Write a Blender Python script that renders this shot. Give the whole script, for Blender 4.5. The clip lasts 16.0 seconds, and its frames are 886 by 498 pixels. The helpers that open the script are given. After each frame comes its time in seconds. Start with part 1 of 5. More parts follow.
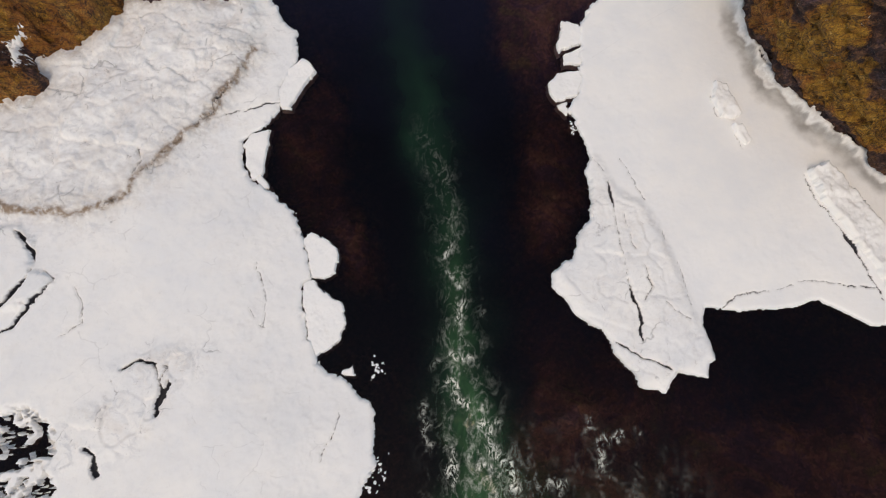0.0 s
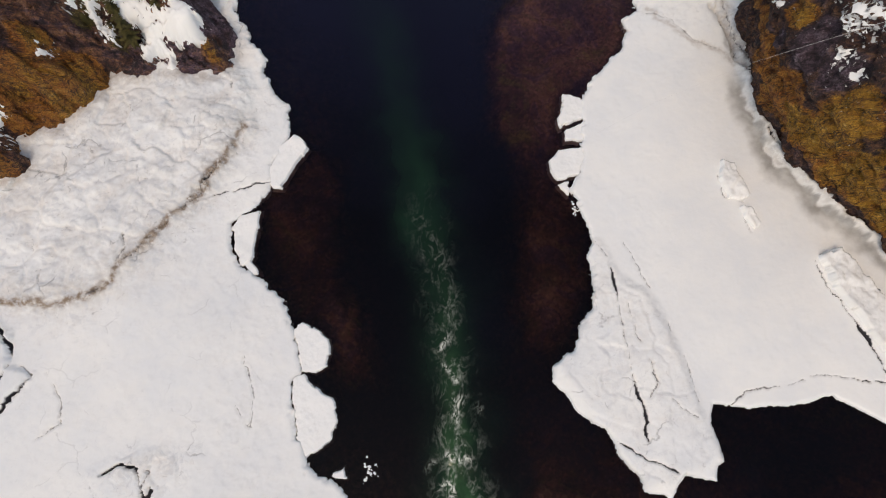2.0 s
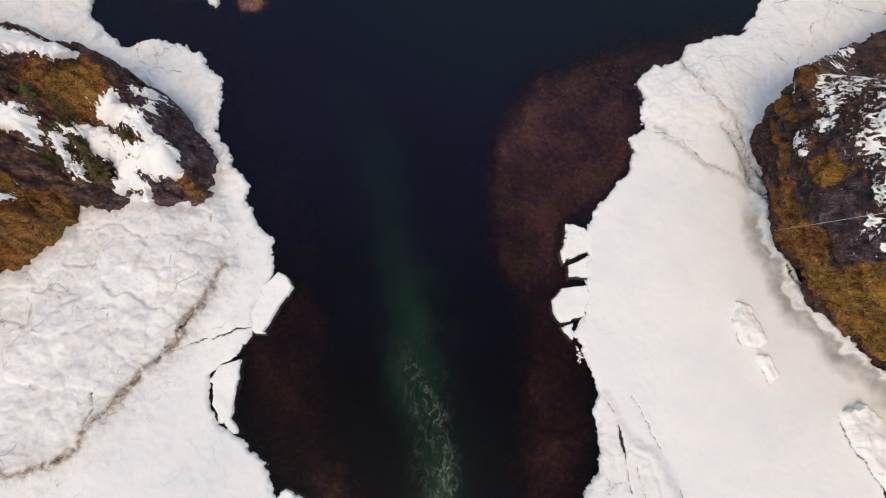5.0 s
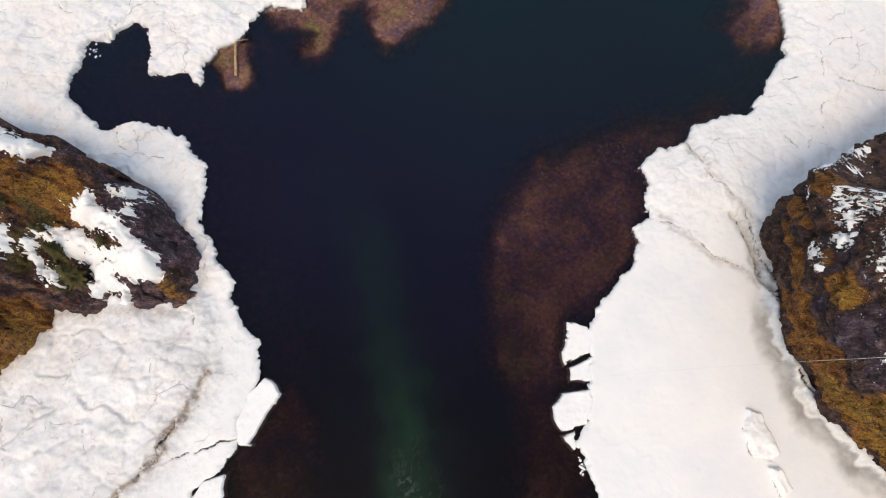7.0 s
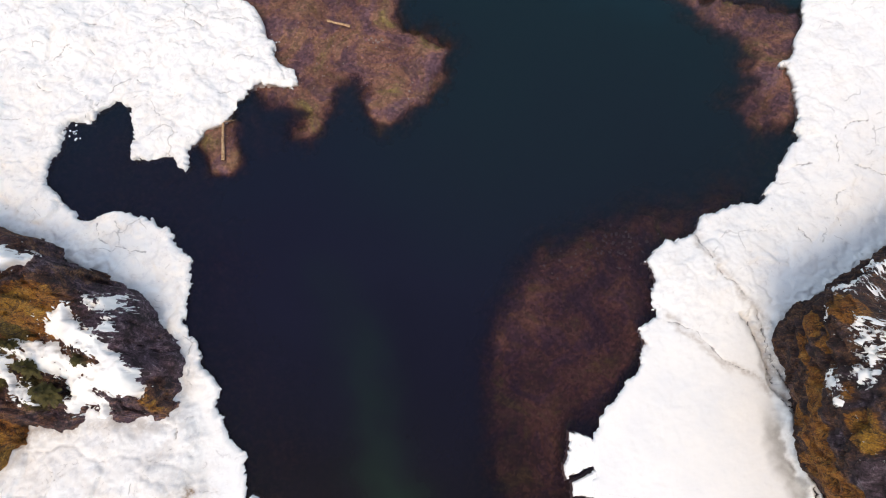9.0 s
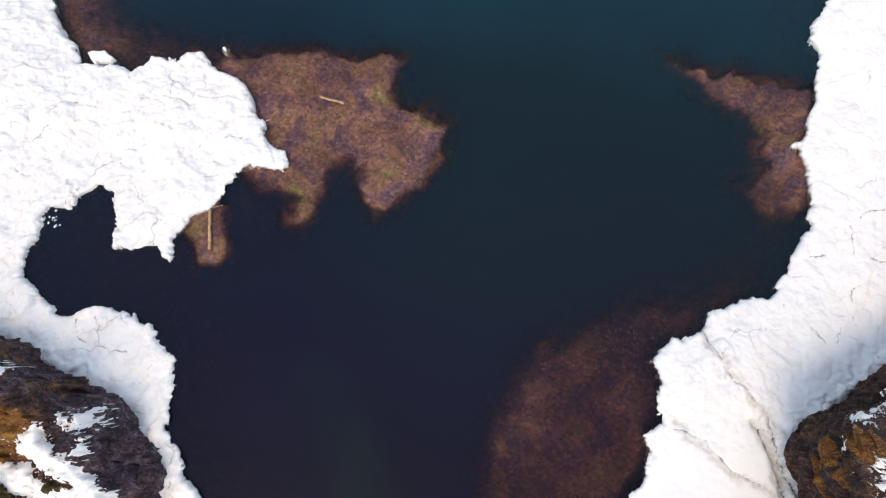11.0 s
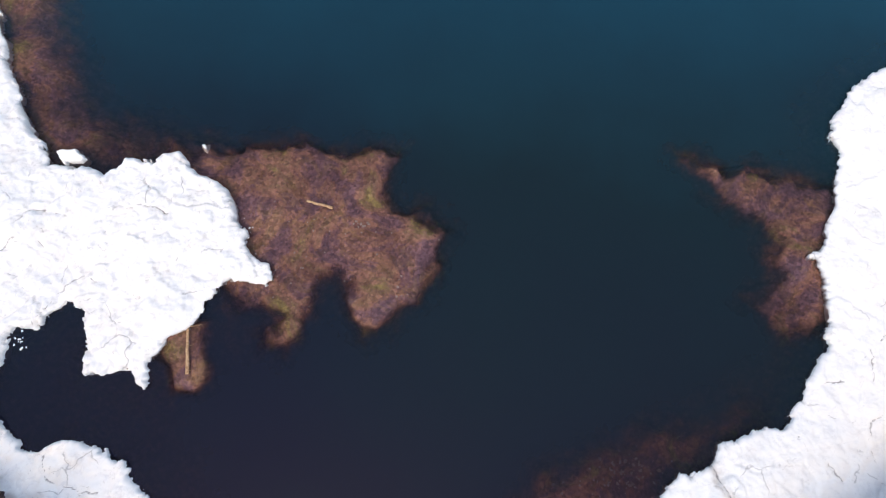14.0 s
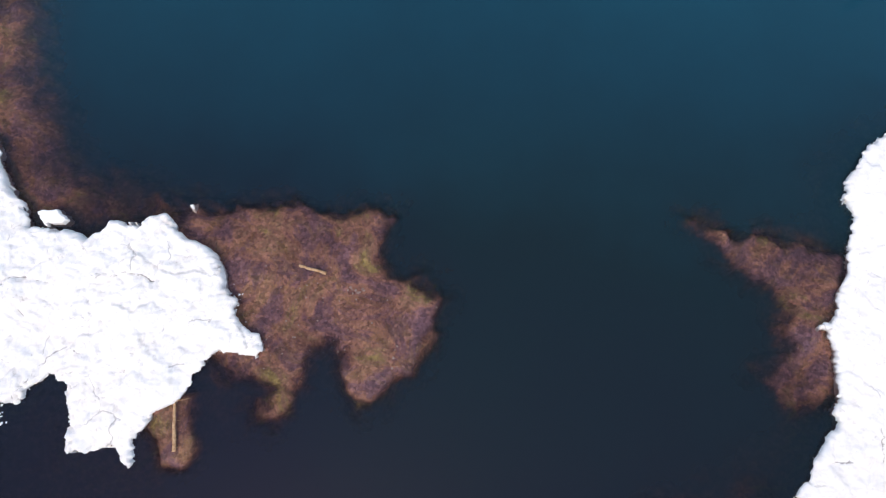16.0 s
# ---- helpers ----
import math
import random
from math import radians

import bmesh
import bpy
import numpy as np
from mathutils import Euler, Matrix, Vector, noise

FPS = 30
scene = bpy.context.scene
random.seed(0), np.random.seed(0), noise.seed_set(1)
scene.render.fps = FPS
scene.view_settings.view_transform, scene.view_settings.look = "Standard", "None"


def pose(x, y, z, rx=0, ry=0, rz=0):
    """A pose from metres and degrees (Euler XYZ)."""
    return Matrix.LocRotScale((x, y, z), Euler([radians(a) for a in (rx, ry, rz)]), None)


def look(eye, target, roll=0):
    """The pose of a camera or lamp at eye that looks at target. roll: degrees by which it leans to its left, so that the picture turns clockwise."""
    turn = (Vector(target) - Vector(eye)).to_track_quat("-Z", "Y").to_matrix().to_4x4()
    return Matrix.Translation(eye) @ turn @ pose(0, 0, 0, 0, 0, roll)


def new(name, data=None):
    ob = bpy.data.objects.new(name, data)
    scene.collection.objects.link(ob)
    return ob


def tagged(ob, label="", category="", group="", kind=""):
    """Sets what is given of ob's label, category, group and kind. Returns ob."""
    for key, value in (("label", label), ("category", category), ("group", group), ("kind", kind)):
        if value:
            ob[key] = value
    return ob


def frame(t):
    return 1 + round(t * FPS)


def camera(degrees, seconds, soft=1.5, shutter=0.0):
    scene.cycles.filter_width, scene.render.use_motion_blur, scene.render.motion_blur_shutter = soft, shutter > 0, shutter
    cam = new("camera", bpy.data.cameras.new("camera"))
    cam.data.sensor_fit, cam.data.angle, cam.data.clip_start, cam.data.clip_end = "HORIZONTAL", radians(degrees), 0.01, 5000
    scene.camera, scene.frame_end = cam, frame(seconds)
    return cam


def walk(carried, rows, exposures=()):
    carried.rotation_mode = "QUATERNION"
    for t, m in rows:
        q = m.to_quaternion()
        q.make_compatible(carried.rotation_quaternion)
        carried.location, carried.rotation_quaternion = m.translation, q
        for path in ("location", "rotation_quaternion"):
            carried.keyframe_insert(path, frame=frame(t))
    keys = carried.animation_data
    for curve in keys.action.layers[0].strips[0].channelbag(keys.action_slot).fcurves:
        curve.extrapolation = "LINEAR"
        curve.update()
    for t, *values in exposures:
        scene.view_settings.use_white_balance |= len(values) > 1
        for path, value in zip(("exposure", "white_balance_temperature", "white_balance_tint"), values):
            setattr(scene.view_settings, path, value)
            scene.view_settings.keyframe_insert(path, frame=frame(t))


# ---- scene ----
# An ice-bound river gorge seen from a camera flying up the river about 50 m above it.
cam = camera(74.6, 16.0, 1.15)
PATH = [
    (0, (-0.467, 15.805, 50.157), (-0.455, 16.356, 48.234), 4.2),
    (0.5, (-0.457, 17.716, 50.149), (-0.446, 18.267, 48.227), 4.1),
    (1, (-0.487, 19.616, 50.148), (-0.475, 20.173, 48.227), 4.2),
    (1.5, (-0.484, 21.532, 50.156), (-0.474, 22.094, 48.237), 4.1),
    (2, (-0.509, 23.498, 50.167), (-0.499, 24.065, 48.249), 4.1),
    (2.5, (-0.509, 25.569, 50.174), (-0.499, 26.139, 48.257), 4.1),
    (3, (-0.52, 27.735, 50.21), (-0.512, 28.304, 48.292), 4.0),
    (3.5, (-0.648, 29.974, 50.216), (-0.636, 30.542, 48.299), 4.3),
    (4, (-0.744, 32.259, 50.215), (-0.731, 32.826, 48.297), 4.5),
    (6.5, (-1.136, 43.616, 50.218), (-1.113, 44.184, 48.301), 5.3),
    (7, (-1.209, 45.891, 50.215), (-1.183, 46.458, 48.297), 5.6),
    (7.5, (-1.264, 48.262, 50.232), (-1.236, 48.826, 48.314), 5.8),
    (8, (-1.359, 50.681, 50.272), (-1.33, 51.24, 48.352), 6.1),
    (8.5, (-1.468, 53.068, 50.294), (-1.436, 53.622, 48.373), 6.4),
    (9, (-1.606, 55.393, 50.341), (-1.572, 55.945, 48.419), 6.7),
    (9.5, (-1.72, 57.695, 50.36), (-1.684, 58.246, 48.438), 6.9),
    (10, (-1.801, 59.983, 50.365), (-1.764, 60.533, 48.443), 7.1),
    (10.2, (-1.828, 60.835, 50.379), (-1.79, 61.386, 48.457), 7.3),
    (12.5, (-1.955, 70.628, 50.226), (-1.917, 71.159, 48.298), 7.8),
    (13, (-2.065, 72.62, 50.205), (-2.023, 73.142, 48.275), 8.4),
    (13.5, (-2.224, 74.546, 50.163), (-2.178, 75.059, 48.23), 9.0),
    (14, (-2.367, 76.516, 50.128), (-2.317, 77.016, 48.192), 9.6),
    (14.5, (-2.516, 78.446, 50.086), (-2.462, 78.934, 48.147), 10.3),
    (15, (-2.623, 80.336, 50.024), (-2.567, 80.811, 48.081), 10.9),
    (15.5, (-2.761, 82.158, 49.939), (-2.701, 82.622, 47.995), 11.6),
    (16, (-2.894, 83.952, 49.873), (-2.832, 84.404, 47.926), 12.2),
]
EXPOSURE = [(0.0, 0.36, 9100, 11.2), (4.0, 0.52, 9100, 11), (7.0, 0.80, 9000, 11), (10.0, 1.02, 8600, 11), (12.5, 1.05, 8300, 11.5), (16.0, 1.08, 8000, 12)]
walk(cam, [(t, look(eye, target, roll)) for t, eye, target, roll in PATH], EXPOSURE)

# ---- light: a high sun behind thin haze, from the south ----
SUN_EL, SUN_AZ = 62.0, 196.0
world = bpy.data.worlds.new("sky")
scene.world = world
world.use_nodes = True
wn, wl = world.node_tree.nodes, world.node_tree.links
sky = wn.new("ShaderNodeTexSky")
sky.sky_type, sky.sun_disc = "NISHITA", False
sky.sun_elevation, sky.sun_rotation = radians(SUN_EL), radians(SUN_AZ)
sky.air_density, sky.dust_density, sky.ozone_density = 1.0, 1.2, 1.0
wl.new(sky.outputs["Color"], wn["Background"].inputs["Color"])
wn["Background"].inputs["Strength"].default_value = 0.15
sun = new("sun", bpy.data.lights.new("sun", "SUN"))
sun.data.energy, sun.data.angle, sun.data.color = 0.56, radians(18), (1.0, 0.91, 0.80)
az, el = radians(SUN_AZ), radians(SUN_EL)
sun.matrix_world = look((math.sin(az) * math.cos(el) * 200, math.cos(az) * math.cos(el) * 200, math.sin(el) * 200), (0, 0, 0))


# ---- noise and plan geometry on arrays ----
def hashed(ix, iy, seed):
    h = (ix.astype(np.int64) * 374761393 + iy.astype(np.int64) * 668265263 + seed * 974634541) & 0xFFFFFFFF
    h = ((h ^ (h >> 13)) * 1274126177) & 0xFFFFFFFF
    h = ((h ^ (h >> 16)) * 2246822519) & 0xFFFFFFFF
    return ((h ^ (h >> 15)) & 0xFFFFFF) / float(0xFFFFFF)


def value_noise(x, y, seed):
    """Smooth noise, -1 to 1."""
    ix, iy = np.floor(x), np.floor(y)
    fx, fy = x - ix, y - iy
    u, v = fx * fx * fx * (fx * (fx * 6 - 15) + 10), fy * fy * fy * (fy * (fy * 6 - 15) + 10)
    a, b = hashed(ix, iy, seed), hashed(ix + 1, iy, seed)
    c, d = hashed(ix, iy + 1, seed), hashed(ix + 1, iy + 1, seed)
    return 2 * (a + (b - a) * u + (c - a) * v + (a - b - c + d) * u * v) - 1


def fbm(x, y, seed, octaves=4, gain=0.5):
    total, amp = 0.0, 1.0
    for k in range(octaves):
        total = total + amp * value_noise(x * 0.8 - y * 0.6, x * 0.6 + y * 0.8, seed + 17 * k)
        x, y, amp = x * 2.03 + 5.1, y * 2.03 - 3.7, amp * gain
    return total


def cells(x, y, seed):
    """Worley cells: nearest distance, second distance, and three random values of the nearest cell, with the way to its middle."""
    ix, iy = np.floor(x), np.floor(y)
    f1, f2 = np.full(x.shape, 9.0), np.full(x.shape, 9.0)
    r1, r2, r3 = np.zeros(x.shape), np.zeros(x.shape), np.zeros(x.shape)
    wx, wy = np.zeros(x.shape), np.zeros(x.shape)
    for dx in (-1, 0, 1):
        for dy in (-1, 0, 1):
            cx, cy = ix + dx, iy + dy
            px, py = cx + hashed(cx, cy, seed), cy + hashed(cx, cy, seed + 1)
            d = np.hypot(px - x, py - y)
            near = d < f1
            f2 = np.where(near, f1, np.minimum(f2, d))
            f1 = np.where(near, d, f1)
            wx, wy = np.where(near, x - px, wx), np.where(near, y - py, wy)
            r1 = np.where(near, hashed(cx, cy, seed + 2), r1)
            r2 = np.where(near, hashed(cx, cy, seed + 3), r2)
            r3 = np.where(near, hashed(cx, cy, seed + 4), r3)
    return f1, f2, r1, r2, r3, wx, wy


def smooth(a, b, v):
    t = np.clip((v - a) / (b - a), 0, 1)
    return t * t * (3 - 2 * t)


def line_distance(x, y, line):
    best = np.full(x.shape, 1e9)
    for (ax, ay), (bx, by) in zip(line, line[1:]):
        ex, ey = bx - ax, by - ay
        t = np.clip(((x - ax) * ex + (y - ay) * ey) / (ex * ex + ey * ey + 1e-9), 0, 1)
        best = np.minimum(best, (x - ax - t * ex) ** 2 + (y - ay - t * ey) ** 2)
    return np.sqrt(best)


def inside(x, y, poly):
    odd = np.zeros(x.shape, bool)
    for (ax, ay), (bx, by) in zip(poly, poly[1:] + poly[:1]):
        if ay != by:
            odd ^= ((ay > y) != (by > y)) & (x < (bx - ax) * (y - ay) / (by - ay) + ax)
    return odd


def signed(x, y, poly):
    """Distance to the outline, positive inside."""
    d = line_distance(x, y, poly + poly[:1])
    return np.where(inside(x, y, poly), d, -d)


def mesh_object(name, verts, faces, material, values=(), flat=False):
    me = bpy.data.meshes.new(name)
    verts, faces = np.asarray(verts, np.float32), np.asarray(faces, np.int32)
    me.vertices.add(len(verts))
    me.vertices.foreach_set("co", verts.ravel())
    n = faces.shape[1]
    me.loops.add(faces.size)
    me.loops.foreach_set("vertex_index", faces.ravel())
    me.polygons.add(len(faces))
    me.polygons.foreach_set("loop_start", np.arange(0, faces.size, n, dtype=np.int32))
    me.update(calc_edges=True)
    me.validate()
    me.polygons.foreach_set("use_smooth", np.full(len(me.polygons), not flat))
    for key, val in dict(values).items():
        at = me.attributes.new(key, "FLOAT", "POINT")
        at.data.foreach_set("value", np.asarray(val, np.float32).ravel())
    me.materials.append(material)
    return new(name, me)


def height_sheet(name, xs, ys, height, material, keep=None, values=None, shift=None):
    """A sheet over the grid xs, ys with height(X, Y); keep(X, Y, Z) tells which points stay."""
    X, Y = np.meshgrid(xs, ys)
    Z = height(X, Y)
    idx = np.arange(X.size).reshape(X.shape)
    quads = np.stack([idx[:-1, :-1], idx[:-1, 1:], idx[1:, 1:], idx[1:, :-1]], -1).reshape(-1, 4)
    vals = values(X, Y, Z) if values else {}
    if keep is not None:
        k = keep(X, Y, Z).ravel()
        quads = quads[k[quads].any(1)]
    used = np.unique(quads)
    back = np.zeros(X.size, np.int64)
    back[used] = np.arange(len(used))
    PX, PY = (X, Y) if shift is None else shift(X, Y, Z)
    v = np.stack([PX.ravel(), PY.ravel(), Z.ravel()], 1)[used]
    return mesh_object(name, v, back[quads], material, {q: np.asarray(a).ravel()[used] for q, a in vals.items()})


# ---- materials ----
def nodes(name):
    m = bpy.data.materials.new(name)
    m.use_nodes = True
    return m, m.node_tree.nodes, m.node_tree.links, m.node_tree.nodes["Principled BSDF"]


def noise_node(n, l, scale, detail=6, rough=0.6, vec=None, distortion=0.0):
    t = n.new("ShaderNodeTexNoise")
    t.inputs["Scale"].default_value, t.inputs["Detail"].default_value = scale, detail
    t.inputs["Roughness"].default_value, t.inputs["Distortion"].default_value = rough, distortion
    if vec is None:
        vec = n.new("ShaderNodeNewGeometry").outputs["Position"]
    l.new(vec, t.inputs["Vector"])
    return t.outputs["Fac"]


def ramp(n, l, fac, *stops):
    r = n.new("ShaderNodeValToRGB")
    while len(r.color_ramp.elements) < len(stops):
        r.color_ramp.elements.new(0.5)
    for e, (p, c) in zip(r.color_ramp.elements, stops):
        e.position, e.color = p, (*c, 1) if len(c) == 3 else c
    l.new(fac, r.inputs["Fac"])
    return r.outputs["Color"]


def mix(n, l, fac, a, b):
    m = n.new("ShaderNodeMix")
    m.data_type = "RGBA"
    for sock, val in ((m.inputs["Factor"], fac), (m.inputs["A"], a), (m.inputs["B"], b)):
        if isinstance(val, tuple):
            sock.default_value = (*val, 1)
        elif isinstance(val, float):
            sock.default_value = val
        else:
            l.new(val, sock)
    return m.outputs["Result"]


def calc(n, l, op, a, b=0.0, c=0.0, clamp=False):
    m = n.new("ShaderNodeMath")
    m.operation, m.use_clamp = op, clamp
    for sock, val in zip(m.inputs, (a, b, c)):
        if isinstance(val, (int, float)):
            sock.default_value = val
        else:
            l.new(val, sock)
    return m.outputs[0]


def attr(n, key):
    a = n.new("ShaderNodeAttribute")
    a.attribute_name = key
    return a.outputs["Fac"]


def bump(n, l, height, strength, distance, normal=None):
    b = n.new("ShaderNodeBump")
    b.inputs["Strength"].default_value, b.inputs["Distance"].default_value = strength, distance
    l.new(height, b.inputs["Height"])
    if normal is not None:
        l.new(normal, b.inputs["Normal"])
    return b.outputs["Normal"]


def fractures(n, l, scale, warp, width):
    """Crooked fracture lines between slabs, and a level for each slab."""
    t = n.new("ShaderNodeTexNoise")
    t.inputs["Scale"].default_value, t.inputs["Detail"].default_value = scale * 1.3, 6
    pos = n.new("ShaderNodeNewGeometry").outputs["Position"]
    l.new(pos, t.inputs["Vector"])
    sub, mul, add = (n.new("ShaderNodeVectorMath") for _ in range(3))
    sub.operation, mul.operation, add.operation = "SUBTRACT", "SCALE", "ADD"
    sub.inputs[1].default_value = (0.5, 0.5, 0.5)
    mul.inputs["Scale"].default_value = warp * 2.4
    l.new(t.outputs["Color"], sub.inputs[0]), l.new(sub.outputs[0], mul.inputs[0]), l.new(mul.outputs[0], add.inputs[0]), l.new(pos, add.inputs[1])
    edge, cell = n.new("ShaderNodeTexVoronoi"), n.new("ShaderNodeTexVoronoi")
    edge.feature = "DISTANCE_TO_EDGE"
    for v in (edge, cell):
        v.voronoi_dimensions = "2D"
        v.inputs["Scale"].default_value = scale
        l.new(add.outputs[0], v.inputs["Vector"])
    sep = n.new("ShaderNodeSeparateColor")
    l.new(cell.outputs["Color"], sep.inputs[0])
    return calc(n, l, "SUBTRACT", 1.0, calc(n, l, "DIVIDE", edge.outputs["Distance"], width), 0.0, True), sep.outputs[0]


def ice_material(name, clean, tint):
    m, n, l, p = nodes(name)
    big, fine = noise_node(n, l, 0.25, 4), noise_node(n, l, 3.5, 8, 0.65)
    col = mix(n, l, ramp(n, l, big, (0.35, (0, 0, 0)), (0.7, (1, 1, 1))), clean, tint)
    wet = calc(n, l, "MULTIPLY", attr(n, "wet"), ramp(n, l, noise_node(n, l, 1.2, 6), (0.3, (0.75, 0.75, 0.75)), (0.6, (1, 1, 1))))
    col = mix(n, l, wet, col, (0.33, 0.32, 0.31))
    grime = calc(n, l, "MULTIPLY", attr(n, "dirt"), ramp(n, l, noise_node(n, l, 2.2, 8, 0.7), (0.34, (0.25, 0.25, 0.25)), (0.54, (1, 1, 1))))
    col = mix(n, l, grime, col, (0.26, 0.19, 0.14))
    broken = attr(n, "rubble")
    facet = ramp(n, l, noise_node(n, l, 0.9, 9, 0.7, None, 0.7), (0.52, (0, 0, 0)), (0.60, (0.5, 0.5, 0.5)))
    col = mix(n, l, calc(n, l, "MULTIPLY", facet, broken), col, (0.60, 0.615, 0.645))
    tan = ramp(n, l, noise_node(n, l, 0.4, 8, 0.7), (0.50, (0, 0, 0)), (0.62, (0.3, 0.3, 0.3)))
    col = mix(n, l, calc(n, l, "MULTIPLY", tan, broken), col, (0.70, 0.63, 0.57))
    l1, c1 = fractures(n, l, 0.30, 1.3, 0.022)
    l2, c2 = fractures(n, l, 0.85, 0.7, 0.036)
    l3, c3 = fractures(n, l, 2.2, 0.35, 0.05)
    g1 = calc(n, l, "MULTIPLY", ramp(n, l, noise_node(n, l, 0.30, 4, 0.6), (0.56, (0, 0, 0)), (0.60, (1, 1, 1))), calc(n, l, "MULTIPLY", broken, 1.5, 0.0, True))
    g2 = calc(n, l, "MULTIPLY", ramp(n, l, noise_node(n, l, 0.8, 4, 0.65), (0.60, (0, 0, 0)), (0.63, (1, 1, 1))), broken)
    g3 = calc(n, l, "MULTIPLY", ramp(n, l, noise_node(n, l, 1.3, 4, 0.65), (0.61, (0, 0, 0)), (0.64, (1, 1, 1))), calc(n, l, "MULTIPLY", broken, 0.8))
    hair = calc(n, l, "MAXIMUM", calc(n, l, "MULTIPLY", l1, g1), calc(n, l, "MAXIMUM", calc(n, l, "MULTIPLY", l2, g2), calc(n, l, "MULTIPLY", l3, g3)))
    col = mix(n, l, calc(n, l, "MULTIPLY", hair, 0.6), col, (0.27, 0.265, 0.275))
    # near-black painted along the cracks, standing in for their shaded depth and water
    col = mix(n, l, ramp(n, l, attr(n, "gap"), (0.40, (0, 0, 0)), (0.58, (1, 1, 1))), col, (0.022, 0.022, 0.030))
    l.new(col, p.inputs["Base Color"])
    p.inputs["Roughness"].default_value, p.inputs["Specular IOR Level"].default_value = 0.62, 0.3
    slabs = calc(n, l, "ADD", calc(n, l, "MULTIPLY", c1, 0.8), calc(n, l, "ADD", calc(n, l, "MULTIPLY", c2, 0.5), calc(n, l, "MULTIPLY", c3, 0.28)))
    crumple = calc(n, l, "ABSOLUTE", calc(n, l, "SUBTRACT", noise_node(n, l, 0.75, 7, 0.58, None, 0.9), 0.5))
    slabs = calc(n, l, "ADD", calc(n, l, "MULTIPLY", slabs, 1.1), calc(n, l, "MULTIPLY", crumple, 0.7))
    relief = calc(n, l, "MULTIPLY", calc(n, l, "SUBTRACT", slabs, hair), broken)
    l.new(bump(n, l, relief, 0.45, 0.16, bump(n, l, fine, 0.34, 0.06)), p.inputs["Normal"])
    return m


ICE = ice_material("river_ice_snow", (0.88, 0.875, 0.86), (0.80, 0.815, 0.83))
FLOE = ice_material("floe_snow", (0.90, 0.895, 0.88), (0.85, 0.86, 0.865))


def rock_material(name, pale, ragged):
    """Dark banded rock; lichen holds where the rust crust grows, ochre where it is yellow, moss where plants do, flakes the dusting of snow."""
    m, n, l, p = nodes(name)
    turn = n.new("ShaderNodeMapping")
    turn.inputs["Rotation"].default_value, turn.inputs["Scale"].default_value = (0.3, 0.5, 0.6), (0.45, 2.0, 1.3)
    l.new(n.new("ShaderNodeNewGeometry").outputs["Position"], turn.inputs["Vector"])
    strata = noise_node(n, l, 0.9, 10, 0.68, turn.outputs["Vector"], 0.7)
    mid = noise_node(n, l, 0.8, 12, 0.74, None, 0.5)
    fine = noise_node(n, l, 4.5, 10, 0.75)
    both = calc(n, l, "ADD", calc(n, l, "MULTIPLY", mid, 0.5), calc(n, l, "MULTIPLY", strata, 0.5))
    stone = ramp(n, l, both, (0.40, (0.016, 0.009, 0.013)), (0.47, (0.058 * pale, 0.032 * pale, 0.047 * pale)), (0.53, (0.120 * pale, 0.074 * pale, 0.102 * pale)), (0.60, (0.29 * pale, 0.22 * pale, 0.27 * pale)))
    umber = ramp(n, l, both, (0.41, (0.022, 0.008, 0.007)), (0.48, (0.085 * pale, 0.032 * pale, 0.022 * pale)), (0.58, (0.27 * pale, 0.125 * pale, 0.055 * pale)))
    streak = calc(n, l, "ADD", calc(n, l, "MULTIPLY", fine, 0.3), calc(n, l, "MULTIPLY", strata, 0.7))
    crust = ramp(n, l, streak, (0.36, (0.10, 0.028, 0.008)), (0.45, (0.30, 0.098, 0.016)), (0.55, (0.46, 0.185, 0.030)), (0.66, (0.56, 0.30, 0.085)))
    gold = ramp(n, l, streak, (0.36, (0.12, 0.042, 0.008)), (0.45, (0.36, 0.160, 0.018)), (0.55, (0.52, 0.265, 0.032)), (0.66, (0.62, 0.40, 0.13)))
    crust = mix(n, l, ramp(n, l, calc(n, l, "ADD", attr(n, "ochre"), calc(n, l, "MULTIPLY", calc(n, l, "SUBTRACT", noise_node(n, l, 0.5, 7, 0.7), 0.5), 1.6)), (0.35, (0, 0, 0)), (0.6, (1, 1, 1))), crust, gold)
    rim = calc(n, l, "ADD", attr(n, "lichen"), calc(n, l, "MULTIPLY", calc(n, l, "SUBTRACT", calc(n, l, "ADD", calc(n, l, "MULTIPLY", noise_node(n, l, 0.9, 10, 0.78), 0.55), calc(n, l, "MULTIPLY", strata, 0.45)), 0.5), ragged))
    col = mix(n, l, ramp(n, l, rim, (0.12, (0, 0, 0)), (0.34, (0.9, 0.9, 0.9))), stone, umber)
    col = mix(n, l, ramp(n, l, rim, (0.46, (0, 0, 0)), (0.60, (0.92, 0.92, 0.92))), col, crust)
    grow = calc(n, l, "ADD", attr(n, "moss"), calc(n, l, "MULTIPLY", calc(n, l, "SUBTRACT", noise_node(n, l, 1.7, 8, 0.7), 0.5), 1.5))
    col = mix(n, l, ramp(n, l, grow, (0.45, (0, 0, 0)), (0.62, (0.9, 0.9, 0.9))), col, ramp(n, l, fine, (0.35, (0.02, 0.016, 0.004)), (0.65, (0.18, 0.135, 0.026))))
    # the dark of clefts put into the colour as near-black lines, no relief cut
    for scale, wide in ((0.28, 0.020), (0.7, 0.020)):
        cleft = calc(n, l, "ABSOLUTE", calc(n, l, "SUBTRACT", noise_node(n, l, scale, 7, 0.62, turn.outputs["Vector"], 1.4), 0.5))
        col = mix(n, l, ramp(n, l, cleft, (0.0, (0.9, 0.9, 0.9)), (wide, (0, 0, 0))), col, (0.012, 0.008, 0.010))
